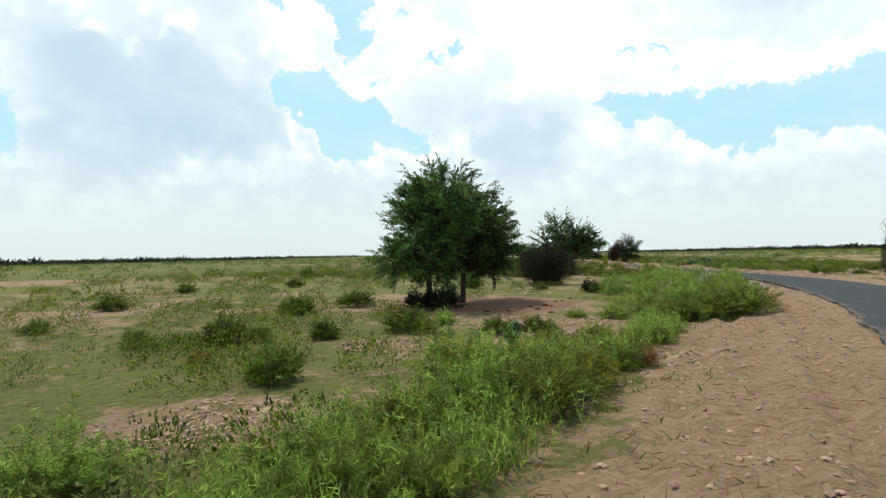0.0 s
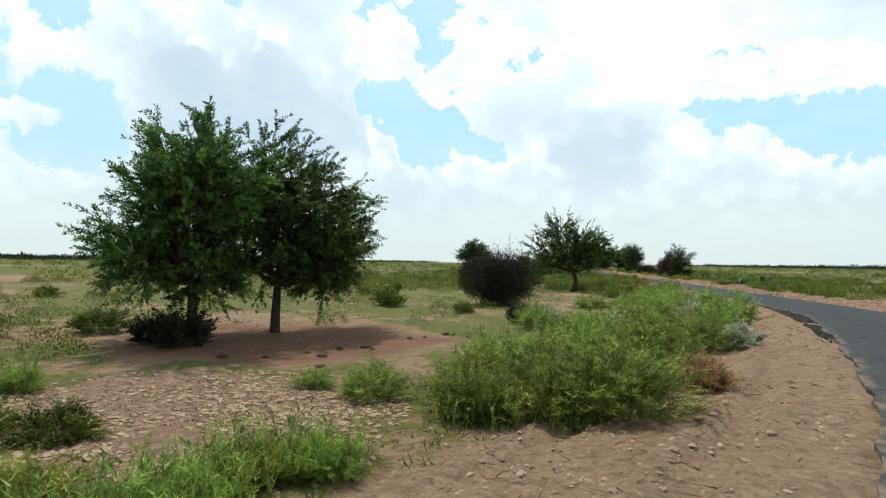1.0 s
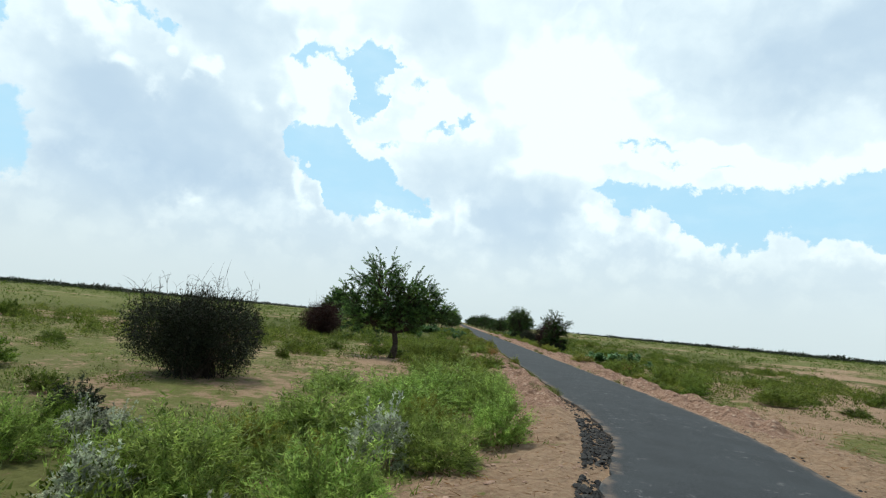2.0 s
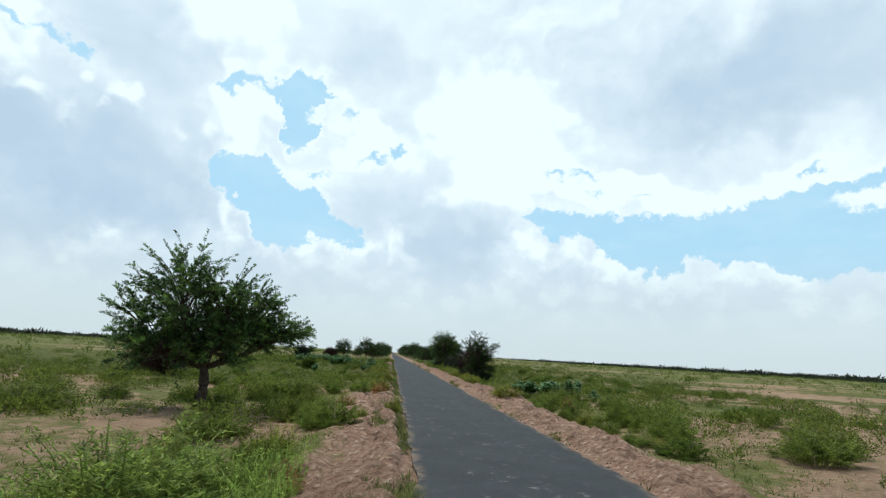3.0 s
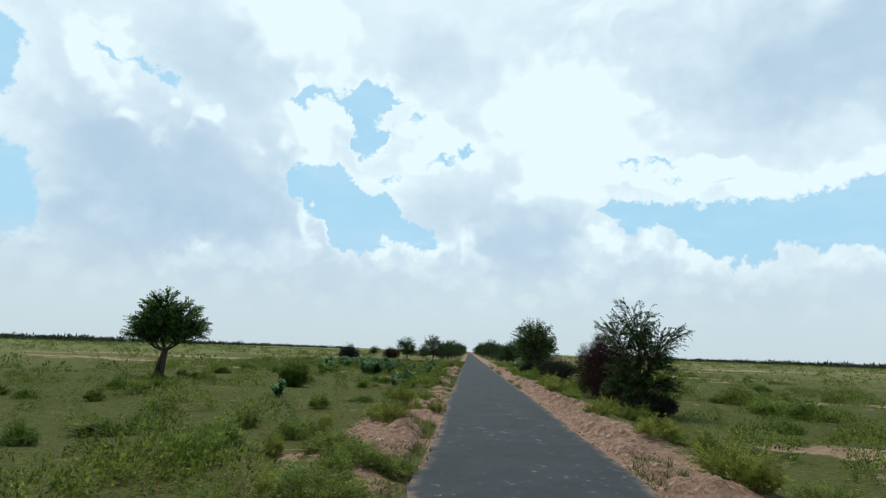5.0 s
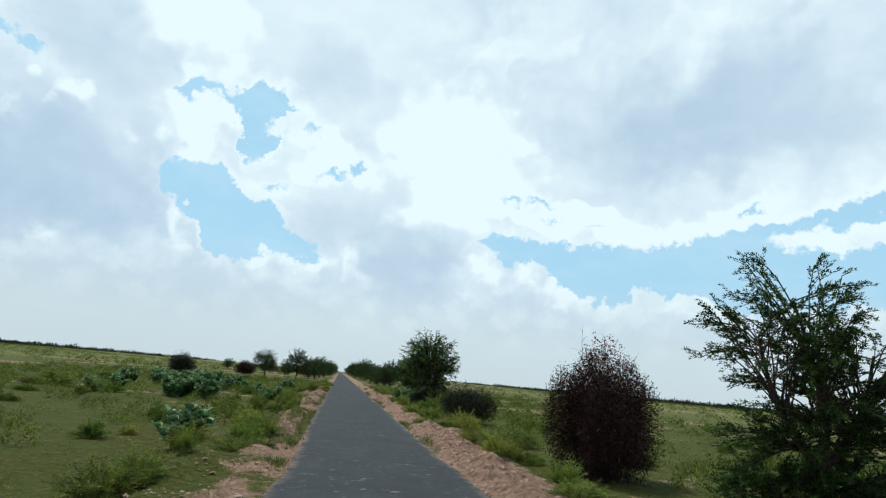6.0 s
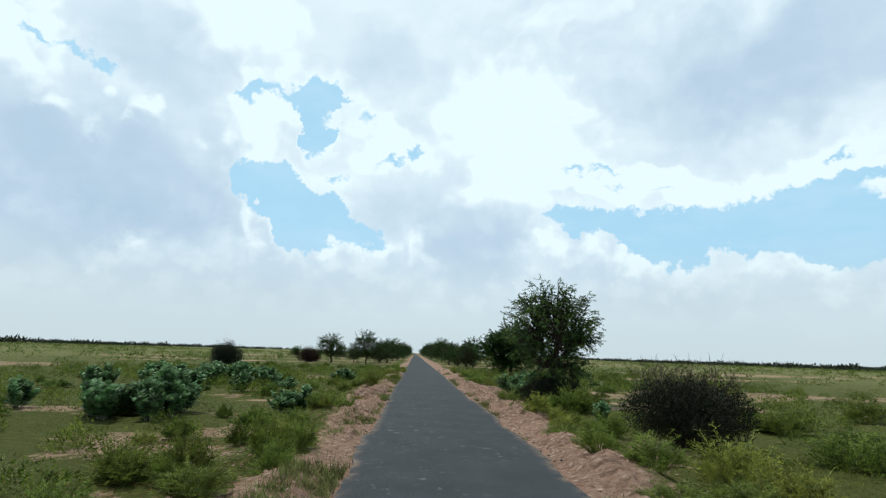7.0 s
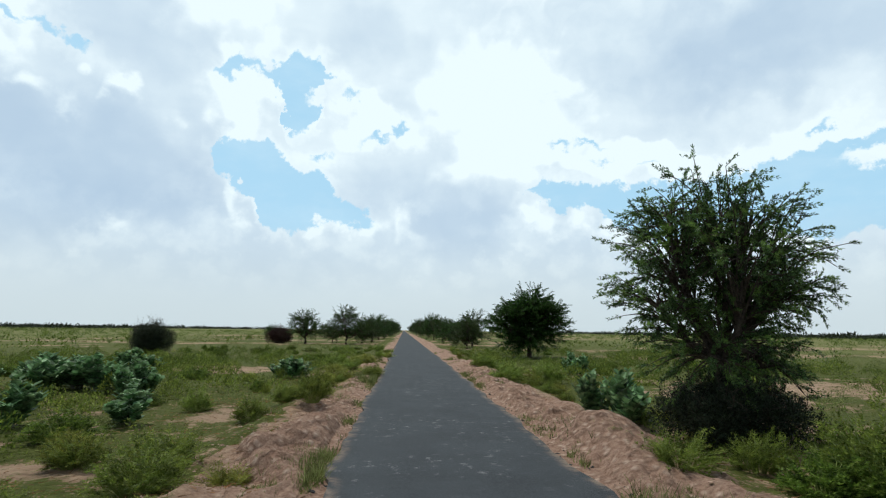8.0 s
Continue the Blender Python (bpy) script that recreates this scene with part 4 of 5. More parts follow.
# dark thorn bushes: label, leaf, seed, x, y, width, height, flowers, bare twigs, flatness of the top
BUSHES = [("dark thorn bush with bare wispy twigs on the plain", DARK_LEAF, 11, -11.7, 0.9, 3.8, 2.6, 0, 24, 0.85),
          ("red-brown thorn bush beyond the spreading tree", RUST_LEAF, 12, -15.6, 30.5, 3.8, 3.1, 0, 20, 0.4),
          ("dark thorn bush close to the bend in the road", DARK_LEAF, 13, 9.3, 2.2, 2.6, 3.7, 0, 40, 0.3),
          ("tall dark bush with dull pink flowers beside the road", RUST_LEAF, 14, 5.95, 50.6, 3.3, 3.7, 700, 9, 0.4),
          ("low dark bush with wispy bare twigs beside the road", DARK_LEAF, 15, 5.95, 65.5, 3.1, 1.9, 0, 90, 0.5),
          ("small dark bush alone among the weeds", DARK_LEAF, 16, -20.5, 111.0, 3.6, 3.0, 0, 30, 0.3),
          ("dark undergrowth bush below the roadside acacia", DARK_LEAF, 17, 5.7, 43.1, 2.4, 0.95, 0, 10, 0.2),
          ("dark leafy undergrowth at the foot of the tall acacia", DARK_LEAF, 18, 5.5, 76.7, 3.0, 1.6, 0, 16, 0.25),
          ("small dark bush on the weedy plain", BUSH_LEAF, 20, -10.1, 51.1, 1.7, 1.4, 0, 10, 0.5)]
for label, leaf, seed, x, y, wide, tall, flower, wisps, flat in BUSHES:
    stand(thorn_bush("thorn_bush", leaf, label, seed, wide, tall, flower=flower, wisps=wisps, flat=flat), x, y, turn=seed * 37)


# ---- shrubs and weeds, kind by kind ----
WEEDS = [feather_shrub("weed_clump", WEED_LEAF, GREEN_STEM, "soft bright green weed clump with feathery stalks", 40 + n, 200, 30, 0.052, 0.013, 1.0) for n in range(4)]
DUSKY = [feather_shrub("dusky_weed", DUSKY_LEAF, GREEN_STEM, "dusky green feathery weed clump beside the verge", 45 + n, 200, 26, 0.052, 0.014, 1.0) for n in range(2)]
LOW = [feather_shrub("low_shrub", BUSH_LEAF, GREEN_STEM, "low dark green shrub on sandy ground", 50 + n, 160, 34, 0.044, 0.02, 1.0, spike=0.1) for n in range(3)]
YELLOW = [feather_shrub("yellow_weed", YELLOW_LEAF, GREEN_STEM, "yellow-green feathery weed clump on the verge", 60 + n, 190, 28, 0.052, 0.013, 1.0) for n in range(2)]
DRY = [feather_shrub("dry_tuft", DRY_LEAF, TWIG, "dry orange-brown tuft of withered weeds", 70, 170, 26, 0.06, 0.011, 1.0, spike=0.35)]
SILVER = [feather_shrub("silver_shrub", SILVER_LEAF, PALE_STEM, "pale silvery green shrub among the weeds", 80, 110, 36, 0.05, 0.028, 1.0, spike=0.15)]
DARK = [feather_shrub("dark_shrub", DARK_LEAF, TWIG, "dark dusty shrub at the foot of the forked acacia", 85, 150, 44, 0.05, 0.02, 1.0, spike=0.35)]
MILK = [milkweed("milkweed", 90 + n, "broad-leaved grey-green milkweed plant with pale stalks") for n in range(2)]

WEED_SPOTS = [(-17.4, -25.9, 1.5, 0.6), (-16.7, -25.0, 1.3, 0.75), (-16.1, -24.1, 1.5, 0.9), (-15.2, -22.9, 1.5, 0.85), (-14.0, -21.5, 1.6, 0.75),
              (-11.6, -17.9, 0.9, 0.6), (-9.0, -15.9, 2.0, 1.0), (-12.1, -15.2, 1.3, 0.55), (-19.4, -26.3, 1.5, 0.65),
              (-20.9, -18.4, 1.2, 0.8), (-19.4, -18.3, 0.9, 0.7), (-16.2, -22.3, 1.9, 0.8), (-14.0, -21.8, 1.0, 0.6), (-12.5, -19.7, 1.1, 0.6),
              (-7.9, -12.2, 1.9, 1.0), (-6.7, -5.0, 2.6, 1.1), (-13.1, -14.8, 0.9, 0.3), (-9.6, -15.7, 1.6, 1.0), (-5.8, -2.3, 2.8, 1.0)]
WEED_SPOTS += [(-4.9, -6.2, 1.6, 0.75), (-12.4, -18.5, 0.9, 0.5), (-16.8, -16.0, 0.8, 0.5), (-9.9, -14.2, 1.6, 0.95), (-8.8, -11.9, 1.5, 0.95),
               (-6.8, -11.0, 1.5, 0.85), (-10.4, -13.8, 2.0, 0.85), (-9.2, -12.6, 1.6, 1.0), (-8.1, -12.0, 1.6, 1.0), (-5.9, -8.5, 1.7, 0.95),
               (-4.9, 2.4, 3.0, 1.1), (-10.0, -7.3, 1.5, 0.85), (-4.0, -4.4, 1.4, 1.0), (-3.3, 8.8, 1.4, 0.8), (-7.8, 1.0, 2.4, 0.6), (-7.6, -7.8, 2.2, 0.95)]
WEED_SPOTS += [(8.0, 8.4, 2.6, 0.8), (7.7, 15.8, 2.8, 0.9), (-5.3, -0.4, 2.4, 1.1), (-3.9, -1.1, 1.8, 1.0), (-12.1, 12.5, 3.0, 0.8), (9.4, 9.9, 2.4, 0.9),
               (6.6, 22.3, 3.0, 0.9), (-4.1, 10.9, 1.2, 0.7), (-8.3, 18.1, 1.2, 0.65), (-6.7, 19.3, 2.4, 0.85), (-4.8, 23.0, 1.4, 0.7), (4.9, 20.3, 1.2, 0.7)]
WEED_SPOTS += [(5.8, 14.3, 1.6, 0.8), (5.8, 11.0, 1.8, 0.7), (12.1, 18.0, 1.3, 0.6), (12.2, 16.0, 1.3, 0.8), (-6.0, 8.2, 1.9, 0.65), (-4.6, 21.5, 1.0, 0.6),
               (-5.6, 18.8, 2.0, 0.85), (-5.8, 32.3, 1.4, 0.75), (4.8, 19.6, 1.3, 0.65), (7.8, 20.1, 1.8, 0.7), (-5.9, 40.8, 1.0, 0.55), (-6.5, 36.2, 0.8, 0.55)]
WEED_SPOTS += [(-4.1, 34.3, 1.0, 0.5), (-6.1, 33.8, 1.4, 0.55), (4.0, 53.1, 1.7, 0.8), (-14.0, 43.8, 1.4, 0.7), (12.2, 49.8, 2.5, 1.0), (11.4, 45.7, 2.0, 0.7),
               (-3.9, 45.4, 1.4, 0.6), (-2.9, 50.6, 1.2, 0.8), (-4.6, 58.8, 1.1, 0.55), (5.6, 55.9, 2.2, 0.8), (11.4, 62.8, 1.6, 0.8), (8.9, 63.9, 2.8, 0.8),
               (-2.7, 60.8, 0.8, 0.55), (-3.6, 66.4, 1.1, 0.5), (-4.9, 61.0, 1.4, 0.6), (10.6, 68.8, 2.0, 0.8), (16.4, 72.7, 2.0, 1.1), (-2.7, 69.1, 0.8, 0.5)]
WEED_SPOTS += [(-4.2, 74.9, 1.6, 0.7), (-5.5, 75.2, 1.3, 0.5), (5.6, 73.4, 2.2, 1.2), (2.6, 69.8, 0.9, 0.4), (4.5, 66.9, 1.3, 0.7), (4.2, 69.6, 1.1, 0.45), (-5.8, 80.7, 1.0, 0.6),
               (-2.8, 79.4, 1.1, 0.8), (3.0, 86.1, 1.8, 0.7), (5.0, 88.4, 1.9, 1.0), (2.6, 62.2, 1.1, 0.5), (3.2, 94.0, 1.6, 0.7), (-4.5, 98.0, 1.8, 0.8)]
LOW_SPOTS = [(-19.0, -22.6, 1.1, 0.75), (-21.4, -19.0, 1.3, 0.85), (-19.4, -18.4, 0.9, 0.6), (-17.6, -17.1, 1.7, 0.8), (-21.8, -12.9, 1.6, 0.75), (-20.2, -11.0, 1.9, 0.75),
             (-29.3, -11.0, 1.6, 0.8), (-27.3, -16.9, 1.0, 0.5), (-23.1, -19.3, 0.95, 0.5), (-26.6, 1.7, 1.4, 0.7), (-31.3, -1.9, 1.5, 0.7), (-15.5, -17.7, 1.1, 0.5),
             (-14.5, -19.0, 0.8, 0.5), (-16.0, -0.9, 1.9, 1.2), (-14.6, -17.6, 1.1, 0.5), (-12.6, -3.2, 1.0, 0.5), (-30.3, 16.9, 2.0, 1.2), (-19.2, 5.6, 1.2, 0.5),
             (-10.4, -5.7, 1.0, 0.65), (18.1, 37.0, 1.8, 0.7), (22.4, 35.2, 2.1, 0.7), (11.9, 43.9, 2.1, 0.85), (4.6, 73.3, 1.5, 0.7), (5.2, 73.0, 1.6, 0.8)]
YELLOW_SPOTS = [(2.9, 20.3, 1.4, 0.65), (2.7, 18.4, 1.6, 0.55), (3.0, 31.0, 1.3, 0.65), (-2.5, 34.5, 0.9, 0.5), (2.8, 38.5, 1.2, 0.7), (4.6, 59.9, 1.8, 0.8),
                (5.0, 62.0, 2.0, 0.85), (-5.6, 75.3, 1.0, 0.5), (-2.3, 25.0, 0.8, 0.6), (-2.4, 20.5, 0.9, 0.65), (-1.98, 11.8, 0.6, 0.45)]
YELLOW_SPOTS += [(-16.3, -22.6, 1.6, 0.7), (-15.4, -22.3, 1.3, 0.65), (-10.6, -14.9, 1.2, 0.6), (-14.6, -20.2, 0.9, 0.4), (-7.4, -6.4, 1.3, 0.7), (-5.2, -3.4, 1.2, 0.7), (-13.5, -18.9, 1.0, 0.4), (-8.8, -9.4, 1.1, 0.5)]
DRY_SPOTS = [(-7.8, -14.6, 1.1, 0.6), (-2.5, 19.0, 0.9, 0.6), (-21.0, -20.9, 0.6, 0.3), (-13.4, -21.6, 0.7, 0.4), (-3.4, 3.6, 0.7, 0.5), (-14.6, -20.0, 0.6, 0.4), (-3.5, 14.3, 0.9, 0.5), (5.7, 19.9, 0.9, 0.5)]
SILVER_SPOTS = [(-6.5, -9.8, 0.8, 0.55), (-9.7, -6.3, 0.9, 0.55), (-8.1, -8.5, 0.9, 0.6), (-6.1, -10.9, 0.9, 0.5), (-5.7, -6.0, 1.15, 0.85), (-9.4, -6.0, 0.8, 0.5)]
MILK_SPOTS = [(7.7, 25.7, 1.5, 1.1), (6.9, 28.6, 2.1, 1.0), (8.6, 24.3, 0.7, 0.6), (-9.1, 68.4, 1.9, 1.2), (-8.0, 68.4, 1.6, 1.3), (-4.1, 50.0, 1.25, 0.95),
              (-8.6, 44.6, 0.75, 0.65), (-12.7, 66.8, 1.1, 0.75), (-4.9, 52.6, 0.8, 0.6), (-12.7, 69.8, 1.1, 0.9),
              (-8.2, 69.4, 1.8, 1.45), (-11.8, 85.0, 2.2, 1.25), (-10.2, 85.4, 2.0, 1.2), (-8.7, 78.4, 1.15, 0.95), (-4.8, 71.2, 1.35, 0.88), (-13.4, 80.5, 1.9, 1.2),
              (-7.6, 81.2, 0.95, 0.6), (-5.6, 90.8, 1.7, 1.0), (4.0, 78.8, 1.5, 1.45), (5.4, 70.2, 0.65, 0.72), (-6.6, 78.9, 0.95, 0.66), (7.7, 92.8, 1.35, 1.2)]
MILK_SPOTS += [(-14.5, 84.5, 2.0, 1.2), (-12.9, 86.0, 1.8, 1.2), (-9.2, 84.2, 1.6, 1.1), (-11.0, 78.6, 1.2, 0.9), (-15.5, 79.0, 1.6, 1.1), (6.2, 29.3, 1.5, 0.9), (-13.6, 88.5, 1.9, 1.1), (-15.3, -19.9, 0.42, 0.55), (-13.9, 88.7, 1.8, 1.1), (-13.2, 93.6, 1.9, 1.1), (-9.7, 73.4, 1.5, 1.0)]


def plant_all(kinds, spots, group):
    """Sets the built plants on the first spots and copies on the rest."""
    rng = random.Random(len(spots) * 7)
    for n, (x, y, wide, tall) in enumerate(spots):
        m = pose(x, y, ground_at(x, y), 0, 0, rng.uniform(0, 360))
        ob = kinds[n] if n < len(kinds) else copy_thing(kinds[n % len(kinds)], m)
        ob.matrix_basis = m @ Matrix.Diagonal((wide, wide, tall, 1.0))
        tagged(ob, group=group)


def weed_band(y):
    """Middle and half width, along x, of the band of tall weeds that follows the shoulder round the bend."""
    marks = [-27, -26, -25, -24, -23, -22, -21, -20.5, -19, -18, -17.2, -16.2, -14.5, -11, -6.5, -2, 3, 9]
    return np.interp(y, marks, [-17.5, -16.9, -16.1, -15.5, -14.9, -14.2, -13.5, -13.2, -12.3, -11.9, -11.0, -9.9, -9.7, -8.9, -7.2, -5.6, -4.8, -4.5]), np.interp(y, marks, [0.8, 0.9, 0.9, 0.8, 0.7, 0.55, 0.4, 0.3, 0.4, 0.4, 0.45, 0.9, 1.4, 2.0, 2.0, 1.7, 1.5, 1.0])


rng_strip = random.Random(77)
while len(LOW_SPOTS) < 190:
    LOW_SPOTS.append((rng_strip.choice([-1, -1, 1]) * rng_strip.uniform(3.9, 20), rng_strip.uniform(6, 125), rng_strip.uniform(0.6, 1.9), rng_strip.uniform(0.3, 0.7)))
while len(YELLOW_SPOTS) < 50:
    YELLOW_SPOTS.append((rng_strip.choice([-1, 1]) * rng_strip.uniform(2.6, 7), rng_strip.uniform(22, 112), rng_strip.uniform(0.4, 1.1), rng_strip.uniform(0.25, 0.6)))
mixed = {"yellow": YELLOW_SPOTS, "dusky": [], "weed": WEED_SPOTS}
for _ in range(78):
    y = rng_strip.uniform(-26.5, 6)
    mid, half = weed_band(y)
    kind = rng_strip.choice(["yellow", "dusky", "dusky", "weed", "weed"])
    mixed[kind].append((float(mid + half * rng_strip.uniform(-0.9, 0.9)), y, rng_strip.uniform(0.6, 1.5) * (0.6 if -22 < y < -17 else 1.0), rng_strip.uniform(0.35, 0.8) * (0.7 if -22 < y < -17 else 1.0)))
near_bend = [(x, y, w * (0.85 if -22 < y < -16 else 1), t * (0.7 if -22 < y < -16 else 1)) for x, y, w, t in WEED_SPOTS if y < 5]
WEED_SPOTS += [(-4.4, 11.9, 1.5, 0.85), (-7.1, 17.6, 1.2, 0.7), (-8.6, 18.7, 1.0, 0.6), (6.0, 14.8, 1.3, 0.95), (6.3, 12.0, 1.7, 0.95), (8.6, 21.5, 1.8, 0.75),
               (2.7, 64.6, 1.5, 0.4), (3.0, 68.3, 1.4, 0.4), (-3.1, 61.8, 0.9, 0.8), (-4.0, 60.9, 1.1, 0.8), (-5.1, 61.2, 1.2, 0.7), (5.6, 73.9, 1.6, 0.8), (4.6, 74.6, 1.3, 0.6), (6.6, 75.0, 1.8, 0.8), (-3.9, 73.6, 1.5, 0.6), (-5.0, 72.6, 1.2, 0.55)]
mixed["dusky"] += [q for q in WEED_SPOTS if q[1] >= 5]
rng_line = random.Random(31)
for _ in range(190):
    y, side = rng_line.uniform(9, 118), rng_line.choice([-1, 1])
    near = float(verge_reach(0.0, y, side)) + rng_line.uniform(-0.25, 1.5)
    mixed[rng_line.choice(["dusky", "dusky", "dusky", "yellow"])].append((side * near, y, rng_line.uniform(0.5, 1.5), rng_line.uniform(0.25, 0.62)))
milk_plants = []
for x, y, wide, tall in MILK_SPOTS:
    if wide < 1.3:
        milk_plants.append((x, y, wide * 1.1, tall * 1.05))
        continue
    for n in range(3):
        a = n * 2.1 + rng_line.uniform(0, 1)
        milk_plants.append((x + 0.3 * wide * math.cos(a), y + 0.3 * wide * math.sin(a), wide * 0.72, tall * rng_line.uniform(0.7, 0.95)))
plant_all(DUSKY, mixed["dusky"], "dusky weed clumps along the road")
plant_all(WEEDS, near_bend, "weed clumps beside the road")
plant_all(LOW, LOW_SPOTS, "low shrubs on the plain")
plant_all(YELLOW, YELLOW_SPOTS, "yellow weeds on the verge")
plant_all(DRY, DRY_SPOTS, "dry tufts")
plant_all(SILVER, [(x, y, wide * 1.1, tall * 1.2) for x, y, wide, tall in SILVER_SPOTS], "silvery shrubs")
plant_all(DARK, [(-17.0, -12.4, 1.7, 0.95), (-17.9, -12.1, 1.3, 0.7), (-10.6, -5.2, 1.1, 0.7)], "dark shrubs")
plant_all(MILK, milk_plants, "milkweed plants")


# ---- trees along the far road ----
FAR_KIND = [acacia("roadside_tree", "small dark green tree standing far along the road", 100 + n,
                   [(-1.1, 0, 1.6, 1.3, 1.4), (1.1, 0.2, 1.7, 1.3, 1.5), (0.3 * n - 0.3, -0.6, 2.9, 1.5, 1.3), (0, 0.6, 1.5, 1.6, 1.3), (0.5 - n, 0, 3.3, 1.1, 0.9)],
                   (0, 0, 0.7), 0.12, subs=34, sprigs=8, leaflets=18, size=0.34, leaf=FAR_LEAF) for n in range(2)]
FAR_SPOTS = [(-15.0, 147, 0.92), (-8.8, 146, 0.98), (-11.6, 152, 0.55), (-7.1, 153, 0.92), (-6.3, 163, 0.95), (-8.0, 172, 0.9), (-6.0, 184, 1.0), (-8.5, 205, 1.1), (-5.5, 198, 1.0), (-11.0, 225, 0.9),
             (-5.6, 222, 1.1), (-9.0, 262, 1.0), (-5.0, 250, 1.1), (-6.5, 330, 1.2), (-30.0, 190, 0.7), (-24.0, 230, 0.8), (-5.0, 290, 1.1),
             (6.5, 130, 0.75), (8.5, 140, 0.95), (7.0, 150, 0.9), (10.0, 158, 1.05), (6.5, 166, 0.9), (8.5, 176, 1.05), (6.2, 190, 1.1), (9.5, 200, 1.0),
             (5.8, 215, 1.1), (7.5, 235, 1.0), (5.5, 258, 1.1), (7.0, 280, 1.1), (5.2, 310, 1.2), (6.0, 350, 1.3), (-5.0, 380, 1.3), (5.0, 420, 1.3)]
rng_far = random.Random(5)
for n, (x, y, grow) in enumerate(FAR_SPOTS):
    m = pose(x, y, ground_at(x, y), 0, 0, rng_far.uniform(0, 360))
    ob = FAR_KIND[n] if n < 2 else copy_thing(FAR_KIND[n % 2], m)
    ob.matrix_basis = m @ Matrix.Diagonal((grow * rng_far.uniform(1.2, 1.5), grow * 1.3, grow * rng_far.uniform(0.95, 1.35), 1.0))
    tagged(ob, group="trees along the far road")
stand(thorn_bush("thorn_bush", RUST_LEAF, "red-brown bush in the row of far trees", 21, 4.4, 2.9), -18.4, 146.5)


# ---- what nobody could count ----
def scattered(count, seed, near, far, lo_x, hi_x, lo_y, hi_y, keep):
    """Places on the plain, thinning out away from the road."""
    rng = np.random.default_rng(seed)
    x, y = rng.uniform(lo_x, hi_x, count * 6), rng.uniform(lo_y, hi_y, count * 6)
    d = np.abs(from_road(x, y))
    ok = (d > near) & (d < far) & (rng.uniform(size=len(x)) < keep(x, y, d))
    return x[ok][:count], y[ok][:count], rng


def grass_cover():
    def keep(x, y, d):
        bare = np.hypot((x + 15.2) / 3.8, (y + 12.0) / 4.2) < 1
        signed = from_road(x, y)
        tufts = 0.8 * ramp(lattice(x, y, 0.22, 29) + 0.4 * lattice(x, y, 0.9, 30), 0.0, 0.5) * (1 - ramp(d, 2.1, 2.8)) * ramp(y, 4, 12)
        bare = bare | (np.hypot((x + 14.1) / 2.6, (y + 16.2) / 2.1) < 1)
        return tufts + (1 - 0.85 * sand_streaks(x, y, signed)) * np.where(bare, 0.02, ramp(lattice(x, y, 0.3, 61) + 0.5 * lattice(x, y, 1.1, 62), -0.5, 0.5)) * ramp(d, verge_reach(x, y, signed) - 0.6, verge_reach(x, y, signed) + 0.4)

    x, y, rng = scattered(32000, 301, 1.75, 24.0, -42, 25, -31, 112, keep)
    n, blades = len(x), 6
    foot = np.stack([x, y, height(x, y) - 0.02], 1).repeat(blades, 0)
    foot[:, :2] += rng.normal(size=(len(foot), 2)) * 0.05
    way = rng.normal(size=foot.shape) * [0.55, 0.55, 0.2] + [0, 0, 0.8]
    tall = (rng.uniform(0.05, 0.20, n) * (1 - 0.5 * ramp(y, 4, 20))).repeat(blades) * rng.uniform(0.6, 1.2, len(foot))
    tagged(mesh_object("grass", *leaf_mesh(foot, way, tall, 0.018, rng), GRASS), "short green and yellowing weeds over sandy soil", "grass", kind="stuff")


def tall_weeds():
    rng = np.random.default_rng(305)
    y = rng.uniform(-27.0, 6, 32000)
    mid, half = weed_band(y)
    x = mid + half * rng.uniform(-1.15, 1.1, len(y))
    ok = (lattice(x, y, 0.5, 63) + 0.6 * lattice(x, y, 1.3, 64) + rng.uniform(-0.35, 0.35, len(x)) > 0.15) & (np.hypot(x + 12.3, y + 21.3) > 1.1)
    x, y = x[ok][:9500], y[ok][:9500]
    n = len(x)
    tall = 0.18 + 0.42 * rng.uniform(size=n) ** 1.6
    foot = np.stack([x, y, height(x, y) - 0.02], 1)
    way = unit(rng.normal(size=(n, 3)) * [0.3, 0.3, 0.05] + [0, 0, 1])
    blade = leaf_mesh(foot, way, tall, 0.012, rng)
    t = rng.uniform(0.2, 1.0, (n, 9))
    base = foot[:, None] + way[:, None] * (tall[:, None] * t)[..., None]
    out = rng.normal(size=base.shape) * 0.6 + [0, 0, 0.6]
    leaves = leaf_mesh(base.reshape(-1, 3), out.reshape(-1, 3), rng.uniform(0.04, 0.11, n * 9), 0.016, rng)
    tagged(mesh_object("tall_weed_stand", *joined([blade, leaves]), WEED_LEAF), "stand of tall bright green weeds along the shoulder", "weeds", kind="stuff")


